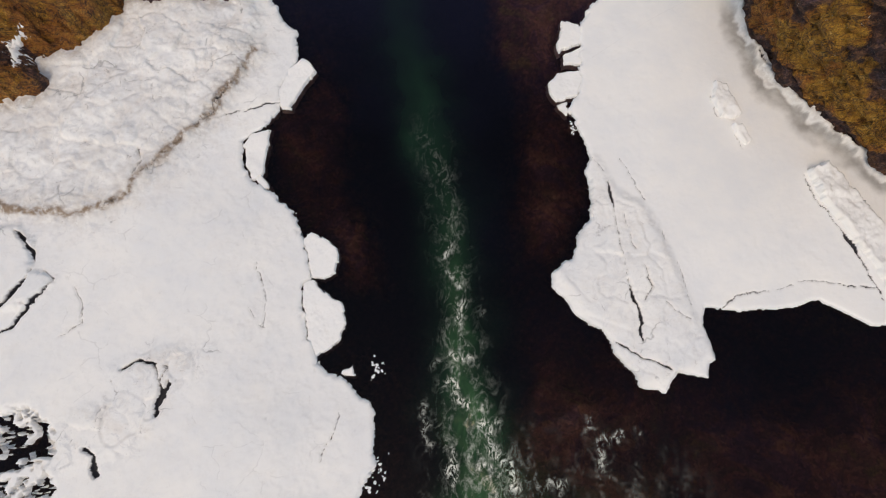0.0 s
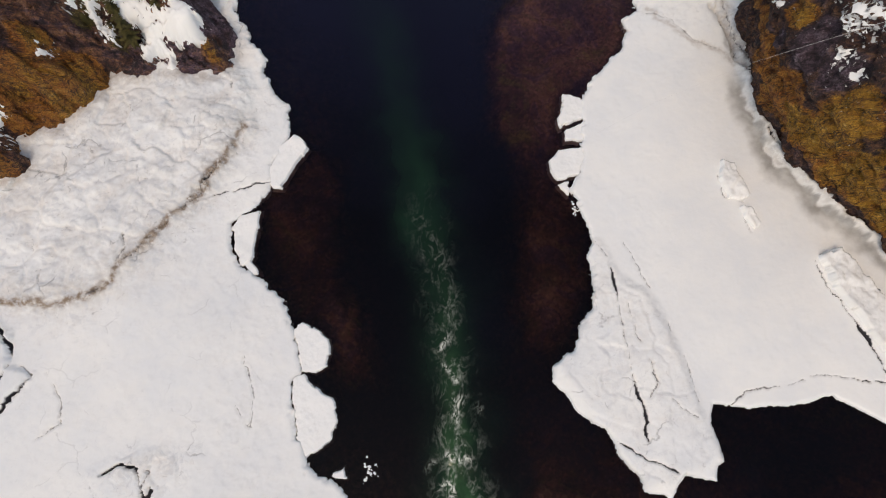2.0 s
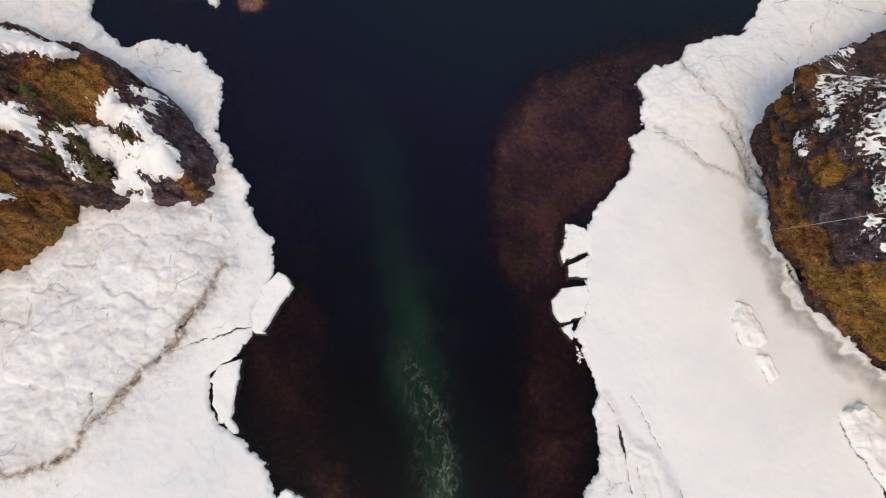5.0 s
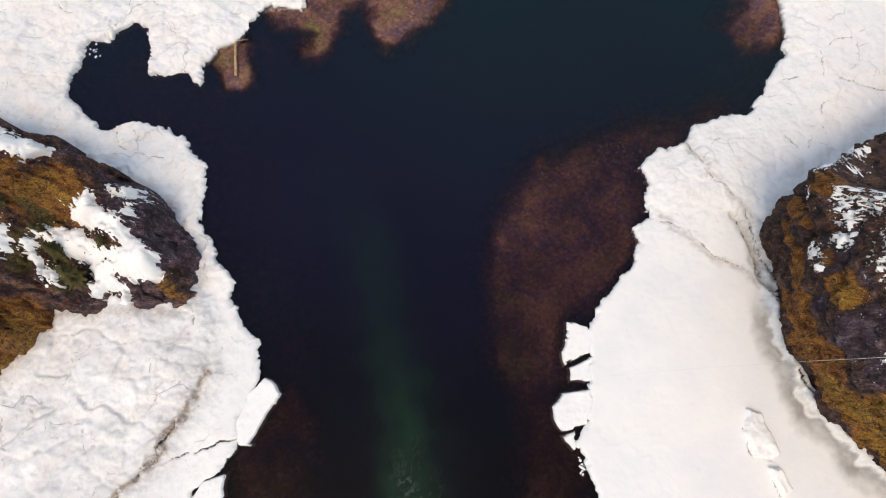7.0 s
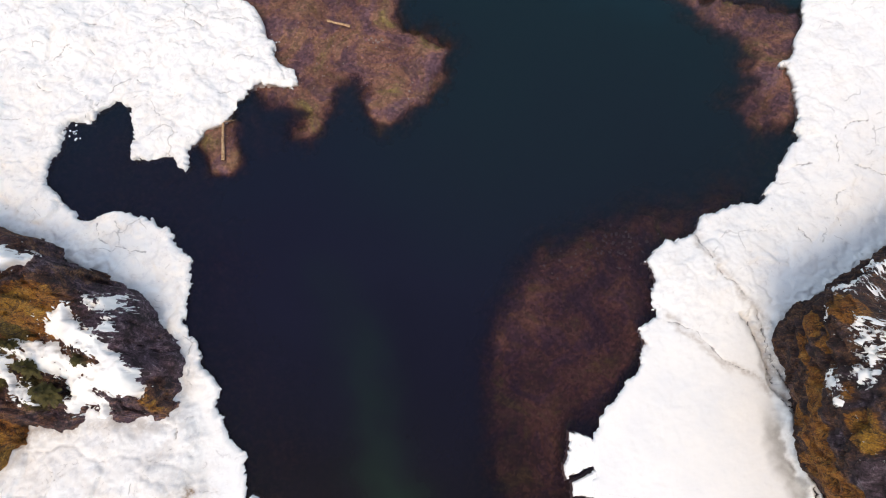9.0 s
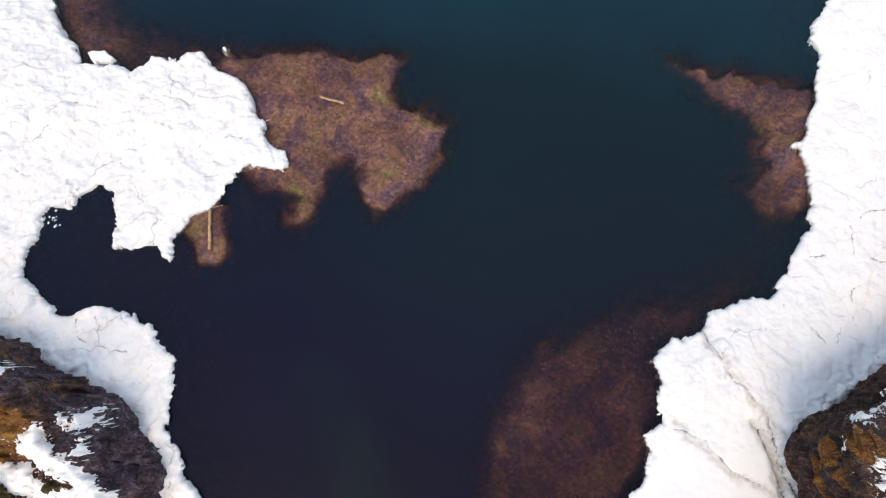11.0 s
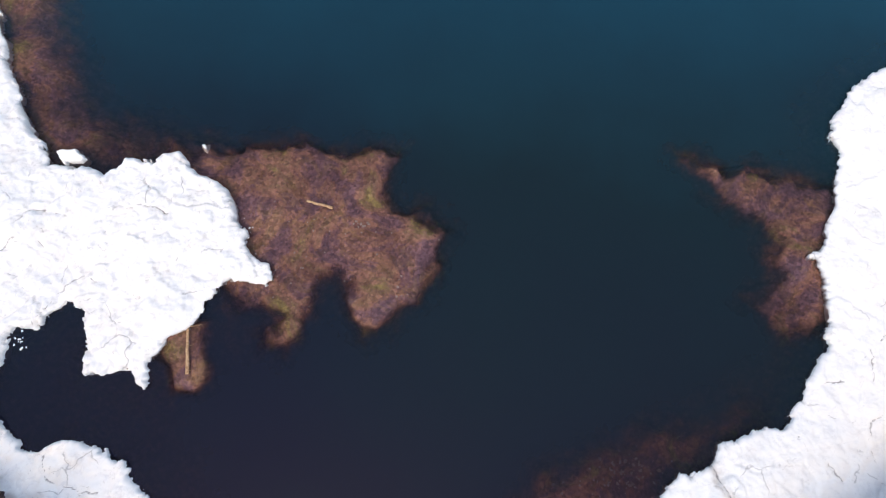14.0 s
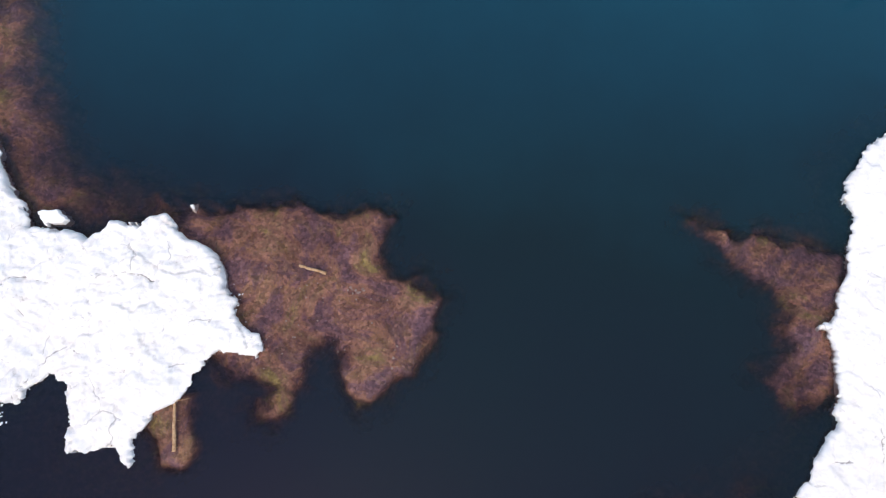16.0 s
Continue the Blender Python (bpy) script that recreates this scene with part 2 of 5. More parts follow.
    grain = ramp(n, l, noise_node(n, l, 8.0, 6, 0.8), (0.38, (0.55, 0.54, 0.55)), (0.5, (0.97, 0.97, 0.97)), (0.62, (1.6, 1.57, 1.55)))
    mul = n.new("ShaderNodeMix")
    mul.data_type, mul.blend_type = "RGBA", "MULTIPLY"
    mul.inputs["Factor"].default_value = 1.0
    l.new(col, mul.inputs["A"]), l.new(grain, mul.inputs["B"])
    dust = calc(n, l, "ADD", attr(n, "flakes"), calc(n, l, "MULTIPLY", calc(n, l, "SUBTRACT", noise_node(n, l, 2.4, 7, 0.62), 0.5), 2.2))
    l.new(mix(n, l, ramp(n, l, dust, (0.60, (0, 0, 0)), (0.66, (1, 1, 1))), mul.outputs["Result"], (0.84, 0.85, 0.86)), p.inputs["Base Color"])
    p.inputs["Roughness"].default_value = 0.85
    relief = calc(n, l, "ADD", calc(n, l, "MULTIPLY", both, 4.0), fine)
    l.new(bump(n, l, relief, 1.0, 0.34), p.inputs["Normal"])
    return m


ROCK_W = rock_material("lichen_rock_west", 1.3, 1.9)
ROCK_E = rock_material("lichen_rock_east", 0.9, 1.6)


def bed_material():
    m, n, l, p = nodes("river_bed")
    mid, fine = noise_node(n, l, 0.5, 8, 0.65, None, 0.8), noise_node(n, l, 2.6, 10, 0.8, None, 0.6)
    patch = noise_node(n, l, 0.2, 8, 0.68, None, 0.9)
    mud = ramp(n, l, patch, (0.38, (0.195, 0.118, 0.160)), (0.46, (0.265, 0.152, 0.172)), (0.51, (0.41, 0.222, 0.168)), (0.57, (0.33, 0.206, 0.148)), (0.64, (0.34, 0.285, 0.115)))
    mud = mix(n, l, ramp(n, l, mid, (0.5, (0, 0, 0)), (0.70, (0.6, 0.6, 0.6))), mud, (0.33, 0.22, 0.08))
    pebble = n.new("ShaderNodeTexVoronoi")
    pebble.inputs["Scale"].default_value = 3.6
    l.new(n.new("ShaderNodeNewGeometry").outputs["Position"], pebble.inputs["Vector"])
    speck = n.new("ShaderNodeSeparateColor")
    l.new(pebble.outputs["Color"], speck.inputs[0])
    fine = calc(n, l, "ADD", calc(n, l, "MULTIPLY", fine, 0.75), calc(n, l, "MULTIPLY", speck.outputs[0], 0.25))
    grit = ramp(n, l, fine, (0.34, (0.55, 0.53, 0.56)), (0.46, (0.85, 0.84, 0.85)), (0.56, (1.1, 1.08, 1.07)), (0.68, (1.6, 1.57, 1.55)))
    mul = n.new("ShaderNodeMix")
    mul.data_type, mul.blend_type = "RGBA", "MULTIPLY"
    mul.inputs["Factor"].default_value = 1.0
    l.new(mud, mul.inputs["A"]), l.new(grit, mul.inputs["B"])
    col = mul.outputs["Result"]
    z = n.new("ShaderNodeSeparateXYZ")
    l.new(n.new("ShaderNodeNewGeometry").outputs["Position"], z.inputs[0])
    land = ramp(n, l, calc(n, l, "ADD", z.outputs["Z"], fine), (0.85, (0, 0, 0)), (0.95, (1, 1, 1)))
    col = mix(n, l, land, col, (0.84, 0.845, 0.85))
    l.new(col, p.inputs["Base Color"])
    p.inputs["Roughness"].default_value = 0.9
    l.new(bump(n, l, fine, 1.0, 0.2), p.inputs["Normal"])
    return m


BED = bed_material()


def water_material():
    """Clear dark water: the optical depth is that of the bed below it; foam and air where the current breaks."""
    m, n, l, p = nodes("river_water")
    n.remove(p)
    out = n["Material Output"]
    depth, rapid = attr(n, "depth"), attr(n, "rapid")
    murk = calc(n, l, "SUBTRACT", 1.0, calc(n, l, "EXPONENT", calc(n, l, "MULTIPLY", depth, -0.55)))
    geo = n.new("ShaderNodeNewGeometry")
    stretch = n.new("ShaderNodeMapping")
    stretch.inputs["Scale"].default_value = (1.0, 0.6, 1.0)
    l.new(geo.outputs["Position"], stretch.inputs["Vector"])
    swirl = noise_node(n, l, 0.5, 5, 0.6, stretch.outputs["Vector"], 1.2)
    fil = noise_node(n, l, 0.8, 7, 0.6, stretch.outputs["Vector"], 1.0)
    ridge = calc(n, l, "SUBTRACT", 1.0, calc(n, l, "MULTIPLY", calc(n, l, "ABSOLUTE", calc(n, l, "SUBTRACT", fil, 0.5)), 16.0), 0.0, True)
    gate = ramp(n, l, noise_node(n, l, 0.7, 6, 0.65, stretch.outputs["Vector"]), (0.44, (0, 0, 0)), (0.60, (1, 1, 1)))
    grain = ramp(n, l, noise_node(n, l, 3.2, 8, 0.75), (0.40, (0, 0, 0)), (0.62, (1, 1, 1)))
    crest = ramp(n, l, noise_node(n, l, 0.42, 7, 0.62, stretch.outputs["Vector"], 1.0), (0.60, (0, 0, 0)), (0.70, (1.5, 1.5, 1.5)))
    lines = calc(n, l, "MULTIPLY", calc(n, l, "MULTIPLY", ridge, gate), calc(n, l, "ADD", calc(n, l, "MULTIPLY", grain, 0.9), 0.15))
    churn = calc(n, l, "MULTIPLY", crest, calc(n, l, "ADD", calc(n, l, "MULTIPLY", grain, 0.95), 0.05))
    lace = ramp(n, l, noise_node(n, l, 1.7, 9, 0.72, stretch.outputs["Vector"], 2.2), (0.48, (0, 0, 0)), (0.57, (1, 1, 1)))
    spill = calc(n, l, "MULTIPLY", attr(n, "crest"), lace)
    foam = calc(n, l, "ADD", calc(n, l, "MULTIPLY", calc(n, l, "ADD", calc(n, l, "MULTIPLY", lines, 0.55), calc(n, l, "MULTIPLY", churn, 0.25)), rapid), spill, 0.0, True)
    air = calc(n, l, "MULTIPLY", calc(n, l, "MULTIPLY", rapid, rapid), ramp(n, l, swirl, (0.3, (0.15, 0.15, 0.15)), (0.7, (1, 1, 1))), 0.0, True)
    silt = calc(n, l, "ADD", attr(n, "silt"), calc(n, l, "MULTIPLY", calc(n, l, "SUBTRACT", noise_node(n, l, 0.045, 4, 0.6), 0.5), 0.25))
    # black, navy, teal northward: the sky's reflection painted into the body colour
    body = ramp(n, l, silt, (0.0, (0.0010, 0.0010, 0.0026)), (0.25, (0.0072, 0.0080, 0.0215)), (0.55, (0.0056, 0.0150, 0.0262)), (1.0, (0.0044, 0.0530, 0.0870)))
    body = mix(n, l, attr(n, "green"), body, (0.010, 0.042, 0.022))
    body = mix(n, l, air, body, (0.036, 0.105, 0.045))
    clear, deep, white = n.new("ShaderNodeBsdfTransparent"), n.new("ShaderNodeBsdfDiffuse"), n.new("ShaderNodeBsdfDiffuse")
    left = n.new("ShaderNodeCombineColor")
    for k, loss in enumerate((-0.12, -0.25, -0.27)):
        l.new(calc(n, l, "EXPONENT", calc(n, l, "MULTIPLY", depth, loss)), left.inputs[k])
    l.new(left.outputs[0], clear.inputs["Color"])
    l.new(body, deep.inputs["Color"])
    white.inputs["Color"].default_value = (0.84, 0.86, 0.78, 1)
    a, b, c = (n.new("ShaderNodeMixShader") for _ in range(3))
    l.new(calc(n, l, "MAXIMUM", murk, air), a.inputs[0]), l.new(clear.outputs[0], a.inputs[1]), l.new(deep.outputs[0], a.inputs[2])
    l.new(foam, b.inputs[0]), l.new(a.outputs[0], b.inputs[1]), l.new(white.outputs[0], b.inputs[2])
    fres, gloss = n.new("ShaderNodeFresnel"), n.new("ShaderNodeBsdfGlossy")
    fres.inputs["IOR"].default_value, gloss.inputs["Roughness"].default_value = 1.22, 0.05
    rip = bump(n, l, noise_node(n, l, 1.6, 4, 0.5, stretch.outputs["Vector"]), 0.06, 0.2)
    l.new(rip, gloss.inputs["Normal"])
    l.new(fres.outputs[0], c.inputs[0]), l.new(b.outputs[0], c.inputs[1]), l.new(gloss.outputs[0], c.inputs[2])
    l.new(c.outputs[0], out.inputs["Surface"])
    return m


WATER = water_material()

# ---- plan: shores of the two ice sheets ----
W_RAPIDS = [(-6, -30), (-6, 0), (-5.8, 9.2), (-5.2, 10.6), (-4.6, 11.5), (-5.1, 12.7), (-4.9, 14.3), (-5.4, 16.6), (-6.3, 17.1), (-7.0, 18.0), (-8.3, 18.5),
            (-10.0, 19.3), (-10.2, 20.0), (-11.3, 22.0), (-11.9, 24.4), (-12.0, 26.4), (-11.4, 26.7), (-11.8, 27.9), (-12.4, 30.2), (-13.2, 31.7),
            (-14.0, 33.0), (-15.4, 34.0), (-16.6, 35.1), (-17.7, 35.7), (-18.9, 37.2), (-19.3, 39.2), (-18.6, 40.1), (-17.0, 41.6), (-16.2, 43.7)]
W_NARROWS = [(-16.4, 45.3), (-15.7, 47.2), (-15.2, 48.5), (-15.4, 50.9), (-15.8, 52.0), (-16.4, 52.3), (-17.3, 52.8), (-18.0, 54.2), (-18.7, 55.5),
             (-18.2, 56.6), (-19.8, 57.8), (-20.4, 58.7), (-20.9, 60.2), (-22.0, 61.2), (-22.4, 62.5), (-22.5, 64.3), (-22.4, 65.7), (-22.7, 67.3),
             (-24.1, 68.6), (-25.1, 69.9), (-26.3, 70.7), (-28.5, 71.4), (-30.1, 71.6), (-32.0, 70.8), (-33.3, 70.8), (-35.1, 71.9), (-36.3, 73.3),
             (-37.1, 74.7), (-36.7, 76.5), (-36.5, 78.4), (-36.1, 80.0), (-34.2, 80.1)]
W_POINT = [(-33.8, 81.5), (-32.8, 82.2), (-30.9, 82.2), (-30.0, 79.1), (-29.7, 76.6), (-27.4, 76.9), (-26.2, 77.2), (-25.5, 76.0), (-24.9, 75.7),
           (-24.5, 76.6), (-24.7, 77.8), (-24.3, 79.2), (-23.5, 80.2), (-21.9, 80.8), (-20.8, 82.9), (-20.5, 83.9), (-19.0, 85.2), (-17.2, 85.0),
           (-16.0, 85.1), (-15.6, 85.8), (-16.0, 86.9), (-17.7, 87.8), (-18.2, 88.3), (-18.3, 89.6), (-19.3, 90.3), (-20.2, 92.2), (-20.8, 93.3),
           (-21.6, 94.0), (-23.0, 94.5), (-24.1, 95.0), (-25.1, 96.3), (-26.4, 96.3), (-27.3, 95.3), (-29.6, 95.5), (-30.4, 94.4), (-31.1, 93.7)]
W_NORTH = [(-32.7, 94.3), (-35.3, 94.3), (-36.8, 94.5), (-36.8, 95.6), (-38.2, 97.0), (-39.4, 98.6), (-40.5, 100.3), (-41.2, 102.0), (-42.5, 103.8),
           (-43.5, 106.8), (-46, 112), (-47.5, 120), (-49, 140), (-70, 150), (-70, -30)]
SHORE_W = W_RAPIDS + W_NARROWS + W_POINT + W_NORTH
E_SPIT = [(72, 24), (50, 24.5), (38.7, 25.3), (37.5, 25.1), (34.5, 26.6), (33.1, 27.2), (29.8, 26.3), (26.0, 25.9), (22.9, 26.1), (22.7, 25.0), (22.9, 23.7), (23.2, 23.0),
          (23.5, 21.6), (23.0, 21.1), (22.8, 19.9), (20.2, 20.3), (19.7, 19.7), (19.2, 18.6), (17.0, 18.9), (16.6, 20.1), (15.7, 20.7), (14.9, 21.6),
          (14.6, 22.7), (13.8, 23.7), (12.6, 24.1), (11.4, 24.9), (10.7, 26.1), (9.6, 27.0), (9.5, 28.4), (10.7, 29.4), (11.5, 29.9), (11.8, 31.8)]
E_SHELF = [(12.3, 32.6), (13.2, 33.6), (13.1, 35.7), (12.9, 37.3), (12.6, 38.2), (13.2, 40.2), (12.7, 41.6), (11.9, 43.1), (11.4, 44.2), (11.4, 45.2),
           (12.0, 46.4), (12.4, 48.0), (12.4, 49.9), (12.3, 52.5), (12.3, 53.8), (12.7, 54.9), (13.1, 56.1), (14.3, 57.3), (15.5, 59.2), (16.5, 60.2),
           (17.1, 62.0), (16.6, 63.5), (17.9, 64.9), (18.0, 68.1), (17.3, 70.0), (18.7, 71.1), (19.4, 72.2), (20.2, 72.0), (21.2, 72.6), (22.0, 72.9)]
E_NORTH = [(22.4, 74.1), (23.5, 74.9), (25.2, 75.5), (26.9, 76.5), (28.0, 76.2), (28.9, 77.2), (29.9, 78.5), (30.7, 80.4), (31.7, 81.8), (32.7, 83.1),
           (32.6, 84.4), (33.1, 85.7), (33.1, 87.5), (32.9, 89.1), (32.6, 90.2), (31.7, 90.9), (32.5, 91.8), (33.4, 92.7), (33.8, 94.7), (34.7, 96.5),
           (35.1, 98.8), (35.6, 101.6), (35.0, 103.0), (35.2, 104.9), (36.2, 106.2), (37.3, 108.3), (38.3, 109.3), (40.2, 110.8), (42.6, 112.0),
           (48, 114.5), (55, 120), (72, 124)]
SHORE_E = E_SPIT + E_SHELF + E_NORTH
ROCK_WEST = [(-43.0, 69.4), (-39.3, 69.2), (-36.4, 68.3), (-34.3, 67.7), (-32.7, 66.4), (-30.6, 65.7), (-29.0, 65.3), (-28.5, 64.5), (-26.6, 63.9), (-25.4, 63.1), (-24.5, 62.2), (-23.5, 60.7),
             (-22.4, 59.8), (-21.8, 58.5), (-21.3, 56.6), (-21.8, 54.0), (-23.0, 53.4), (-25.4, 53.6), (-27.1, 53.3), (-29.6, 52.8), (-32.1, 52.7), (-32.1, 51.6),
             (-33.4, 49.8), (-35.0, 48.3), (-35.7, 46.8), (-37.0, 47.0), (-38.7, 45.6), (-37.4, 44.1), (-37.2, 42.4), (-38.9, 41.6), (-41.3, 40.9), (-62, 36), (-62, 72)]
# foot of the east cliff, from north to south
FOOT_EAST = [(58, 84), (46, 76.5), (39.6, 72.2), (36.2, 70.0), (33.4, 68.1), (30.5, 66.1), (28.9, 65.0), (28.1, 63.8), (28.1, 62.1), (28.6, 60.5), (28.4, 56.8),
             (28.9, 53.8), (30.0, 50.8), (31.2, 48.0), (33.1, 46.6), (34.4, 44.8), (36.4, 43.4), (38.2, 41.5), (39.5, 39.9), (44, 36), (58, 30)]
RUBBLE_W = [(-19.8, 48.2), (-21.5, 42.9), (-26.0, 37.4), (-29.6, 32.3), (-34.4, 31.2), (-50, 31), (-50, 48), (-38.2, 50), (-32.5, 54.1), (-21.8, 56.5), (-19, 53)]
RUBBLE_W2 = [(-26.7, 17.9), (-23.8, 19.9), (-18.7, 20.4), (-18.9, 18.3), (-21.3, 16.3), (-22.3, 14.5), (-23.6, 11.9), (-29.5, 10.3), (-29.5, 14.2), (-25.8, 16.1)]
BROKEN_W = [(-46, 15.5), (-32.2, 14.4), (-30.1, 12.2), (-30.6, 10.3), (-28.9, 7.5), (-29, 0), (-46, 0)]
BLOCK_W = [(-44, 30), (-38.9, 29.4), (-37.0, 30.0), (-35.1, 28.0), (-34.9, 26.0), (-32.8, 25.4), (-34.4, 23.1), (-37.0, 22.0), (-44, 19)]
DIRT_W = [(-19.4, 49.1), (-21.0, 45.0), (-22.6, 41.6), (-24.3, 39.5), (-26.0, 37.1), (-27.2, 35.4), (-28.3, 33.4), (-30.0, 32.0), (-32.4, 31.3), (-36.4, 31.3), (-42, 31.5)]
BANK_E = [(25.4, 66), (27.0, 62.2), (27.8, 59.4), (28.7, 55.0), (29.3, 52.1), (30.6, 49.1), (32.3, 47.3), (34.0, 45.0), (36.0, 43.0), (38.5, 41.2)]
CREASE_E = [(25.8, 65.2), (26.5, 63.7), (27.2, 61.5), (27.7, 59.4), (28.3, 58.1)]
CRACKS_W = [(0.03, [(-28.4, 90.5), (-27.3, 91.0), (-25.9, 90.8), (-24.8, 90.6)]), (0.02, [(-34.6, 80.5), (-33.6, 82.5), (-32.4, 84.0), (-31.3, 84.7), (-29.6, 84.0)]), (0.00, [(-43.1, 90.3), (-42.1, 91.3), (-40.2, 91.1)]), (0.00, [(-40.6, 84.3), (-39.2, 83.0), (-38.1, 82.5)]), (0.01, [(-37.5, 88.6), (-36.8, 89.7), (-35.5, 90.0), (-33.6, 89.8)]), (0.00, [(-37.3, 71.4), (-35.8, 70.1), (-35.3, 68.9)]), (0.00, [(-38.9, 85.6), (-37.8, 87.4), (-35.7, 87.5), (-34.5, 86.7)]),
            (0.03, DIRT_W[1:8]), (0.05, [(-28.0, 37.6), (-27.6, 36.4), (-27.9, 35.2)]), (0.06, [(-16.0, 43.6), (-17.6, 43.6), (-19.1, 42.5), (-21.1, 42.1)]), (0.015, [(-16.3, 28.1), (-15.1, 24.6), (-15.0, 22.2), (-16.5, 23.8)]),
            (0.16, [(-37.3, 29.5), (-35.5, 28.1), (-34.9, 26.6), (-35.4, 24.6), (-37.2, 22.3)]), (0.12, [(-34.5, 26.1), (-32.9, 25.4), (-34.5, 23.1), (-35.5, 21.2), (-36.7, 20.6)]),
            (0.015, [(-31.8, 25.7), (-30.0, 23.4), (-29.9, 21.7), (-31.5, 20.4)]), (0.10, [(-25.9, 18.2), (-24.6, 18.9), (-22.2, 18.6), (-22.5, 17.2), (-22.1, 16.3), (-22.5, 14.7)]),
            (0.05, [(-23.2, 18.6), (-22.4, 17.0)]), (0.2, [(-21.7, 17.6), (-22.3, 15.6)]), (0.24, [(-27.4, 11.9), (-26.6, 11.4), (-26.3, 10.2)]), (0.0, [(-31.5, 70.2), (-30.9, 68.7), (-28.0, 67.8), (-26.6, 67.8)]), (0.02, [(-21.0, 52.5), (-21.3, 54.0)]), (0.0, [(-17.6, 51.9), (-16.2, 53.3)]), (0.03, [(-7.9, 15.7), (-8.2, 13.9), (-9.2, 11.9)])]
# the 0.45 and 0.3 entries paint the dark hollows at the cliff foot
CRACKS_E = [(0.09, [(13.3, 39.8), (14.6, 37.9), (15.1, 35.1), (15.3, 33.0), (15.7, 30.3), (16.0, 27.8), (17.0, 25.3), (17.3, 22.7)]), (0.07, [(14.7, 22.8), (17.3, 21.4), (19.6, 20.4)]),
            (0.04, [(15.9, 34.2), (16.7, 31.2), (17.5, 29.4), (18.1, 27.5), (17.4, 26.2)]), (0.03, [(18.7, 26.8), (20.4, 25.5), (21.3, 25.0)]), (0.0, [(15.9, 39.8), (18.5, 34.4), (20.7, 29.6), (21.6, 26.1)]),
            (0.05, [(24.6, 26.0), (25.9, 27.2), (29.5, 27.9), (31.6, 28.8), (34.6, 28.8), (38.0, 28.4)]), (0.05, [(24.7, 46.6), (25.35, 44.35), (26.9, 44.15)]), (0.04, [(26.6, 42.7), (27.3, 41.4)]), (0.45, [(28.4, 57.8), (28.75, 56.0)]), (0.12, [(29.6, 51.4), (30.9, 48.9)]), (0.3, [(36.2, 43.3), (37.9, 42.0)]), (0.05, [(26.0, 64.8), (27.2, 61.5), (27.8, 59.2)]), (0.14, [(32.8, 38.9), (33.6, 36.7), (35.1, 34.3), (36.6, 32.0), (37.7, 29.5), (38.8, 27.5)]),
            (0.0, [(41.1, 86.0), (39.8, 84.9), (37.5, 84.3), (36.1, 82.9), (35.8, 81.3), (35.9, 80.1)]), (0.03, [(37.4, 80.0), (38.8, 79.7), (40.0, 79.1), (44, 78.6)]), (0.0, [(32.1, 79.9), (33.7, 80.1)]),
            (0.0, [(35.2, 76.0), (35.3, 77.0), (36.2, 77.5)]), (0.02, [(35.0, 74.5), (35.4, 73.6)]), (0.0, [(31.9, 77.1), (33.1, 76.7), (33.7, 76.9), (33.8, 77.6)]), (0.0, [(29.4, 75.3), (31.3, 75.1)]), (0.0, [(31.3, 73.5), (32.2, 72.1)]),
            (0.02, [(18.8, 64.3), (21.5, 63.5), (23.5, 61.2), (26.1, 60.2), (28.1, 58.0), (29.0, 56.9)]), (0.02, [(21.8, 73.3), (23.5, 69.4), (26.6, 65.8), (27.4, 62.1), (28.9, 58.6)])]
SPIT_RIDGE = [(9.5, 28.4), (11.8, 31.8), (13.2, 36), (13.5, 40), (15.4, 36.5), (17.6, 35.2), (18.8, 33.2), (20.6, 29.1), (21.8, 25.6), (23.5, 21.6), (20, 20), (17, 19), (13, 24)]


def jag(X, Y, seed, amp=1.0):
    """Plan coordinates warped to a broken edge."""
    a, b = fbm(X * 0.9, Y * 0.9, seed, 4, 0.6), fbm(X * 0.9, Y * 0.9, seed + 50, 4, 0.6)
    chip = cells(X * 1.1 + 0.4 * a, Y * 1.1 + 0.4 * b, seed + 90)
    nick = cells(X * 2.6 + 0.5 * b, Y * 2.6 + 0.5 * a, seed + 95)
    return X + amp * (0.13 * a + 0.36 * (chip[2] - 0.5) + 0.14 * (nick[2] - 0.5)), Y + amp * (0.13 * b + 0.36 * (chip[3] - 0.5) + 0.14 * (nick[3] - 0.5))


def plates(X, Y, scale, seed, tall):
    """Tumbled slabs: each cell lies at its own height and tilt, with open joints."""
    wx, wy = X + 0.5 * fbm(X * 0.5, Y * 0.5, seed + 7, 3), Y + 0.5 * fbm(X * 0.5, Y * 0.5, seed + 8, 3)
    f1, f2, r1, r2, r3, dx, dy = cells(wx / scale, wy / scale, seed)
    z = tall * (r1 - 0.4) + tall * 0.6 * ((r2 - 0.5) * dx + (r3 - 0.5) * dy)
    return z + 0.12 * tall * smooth(0.0, 0.35, f2 - f1) - 0.22 * tall * (1 - smooth(0.0, 0.08, f2 - f1))


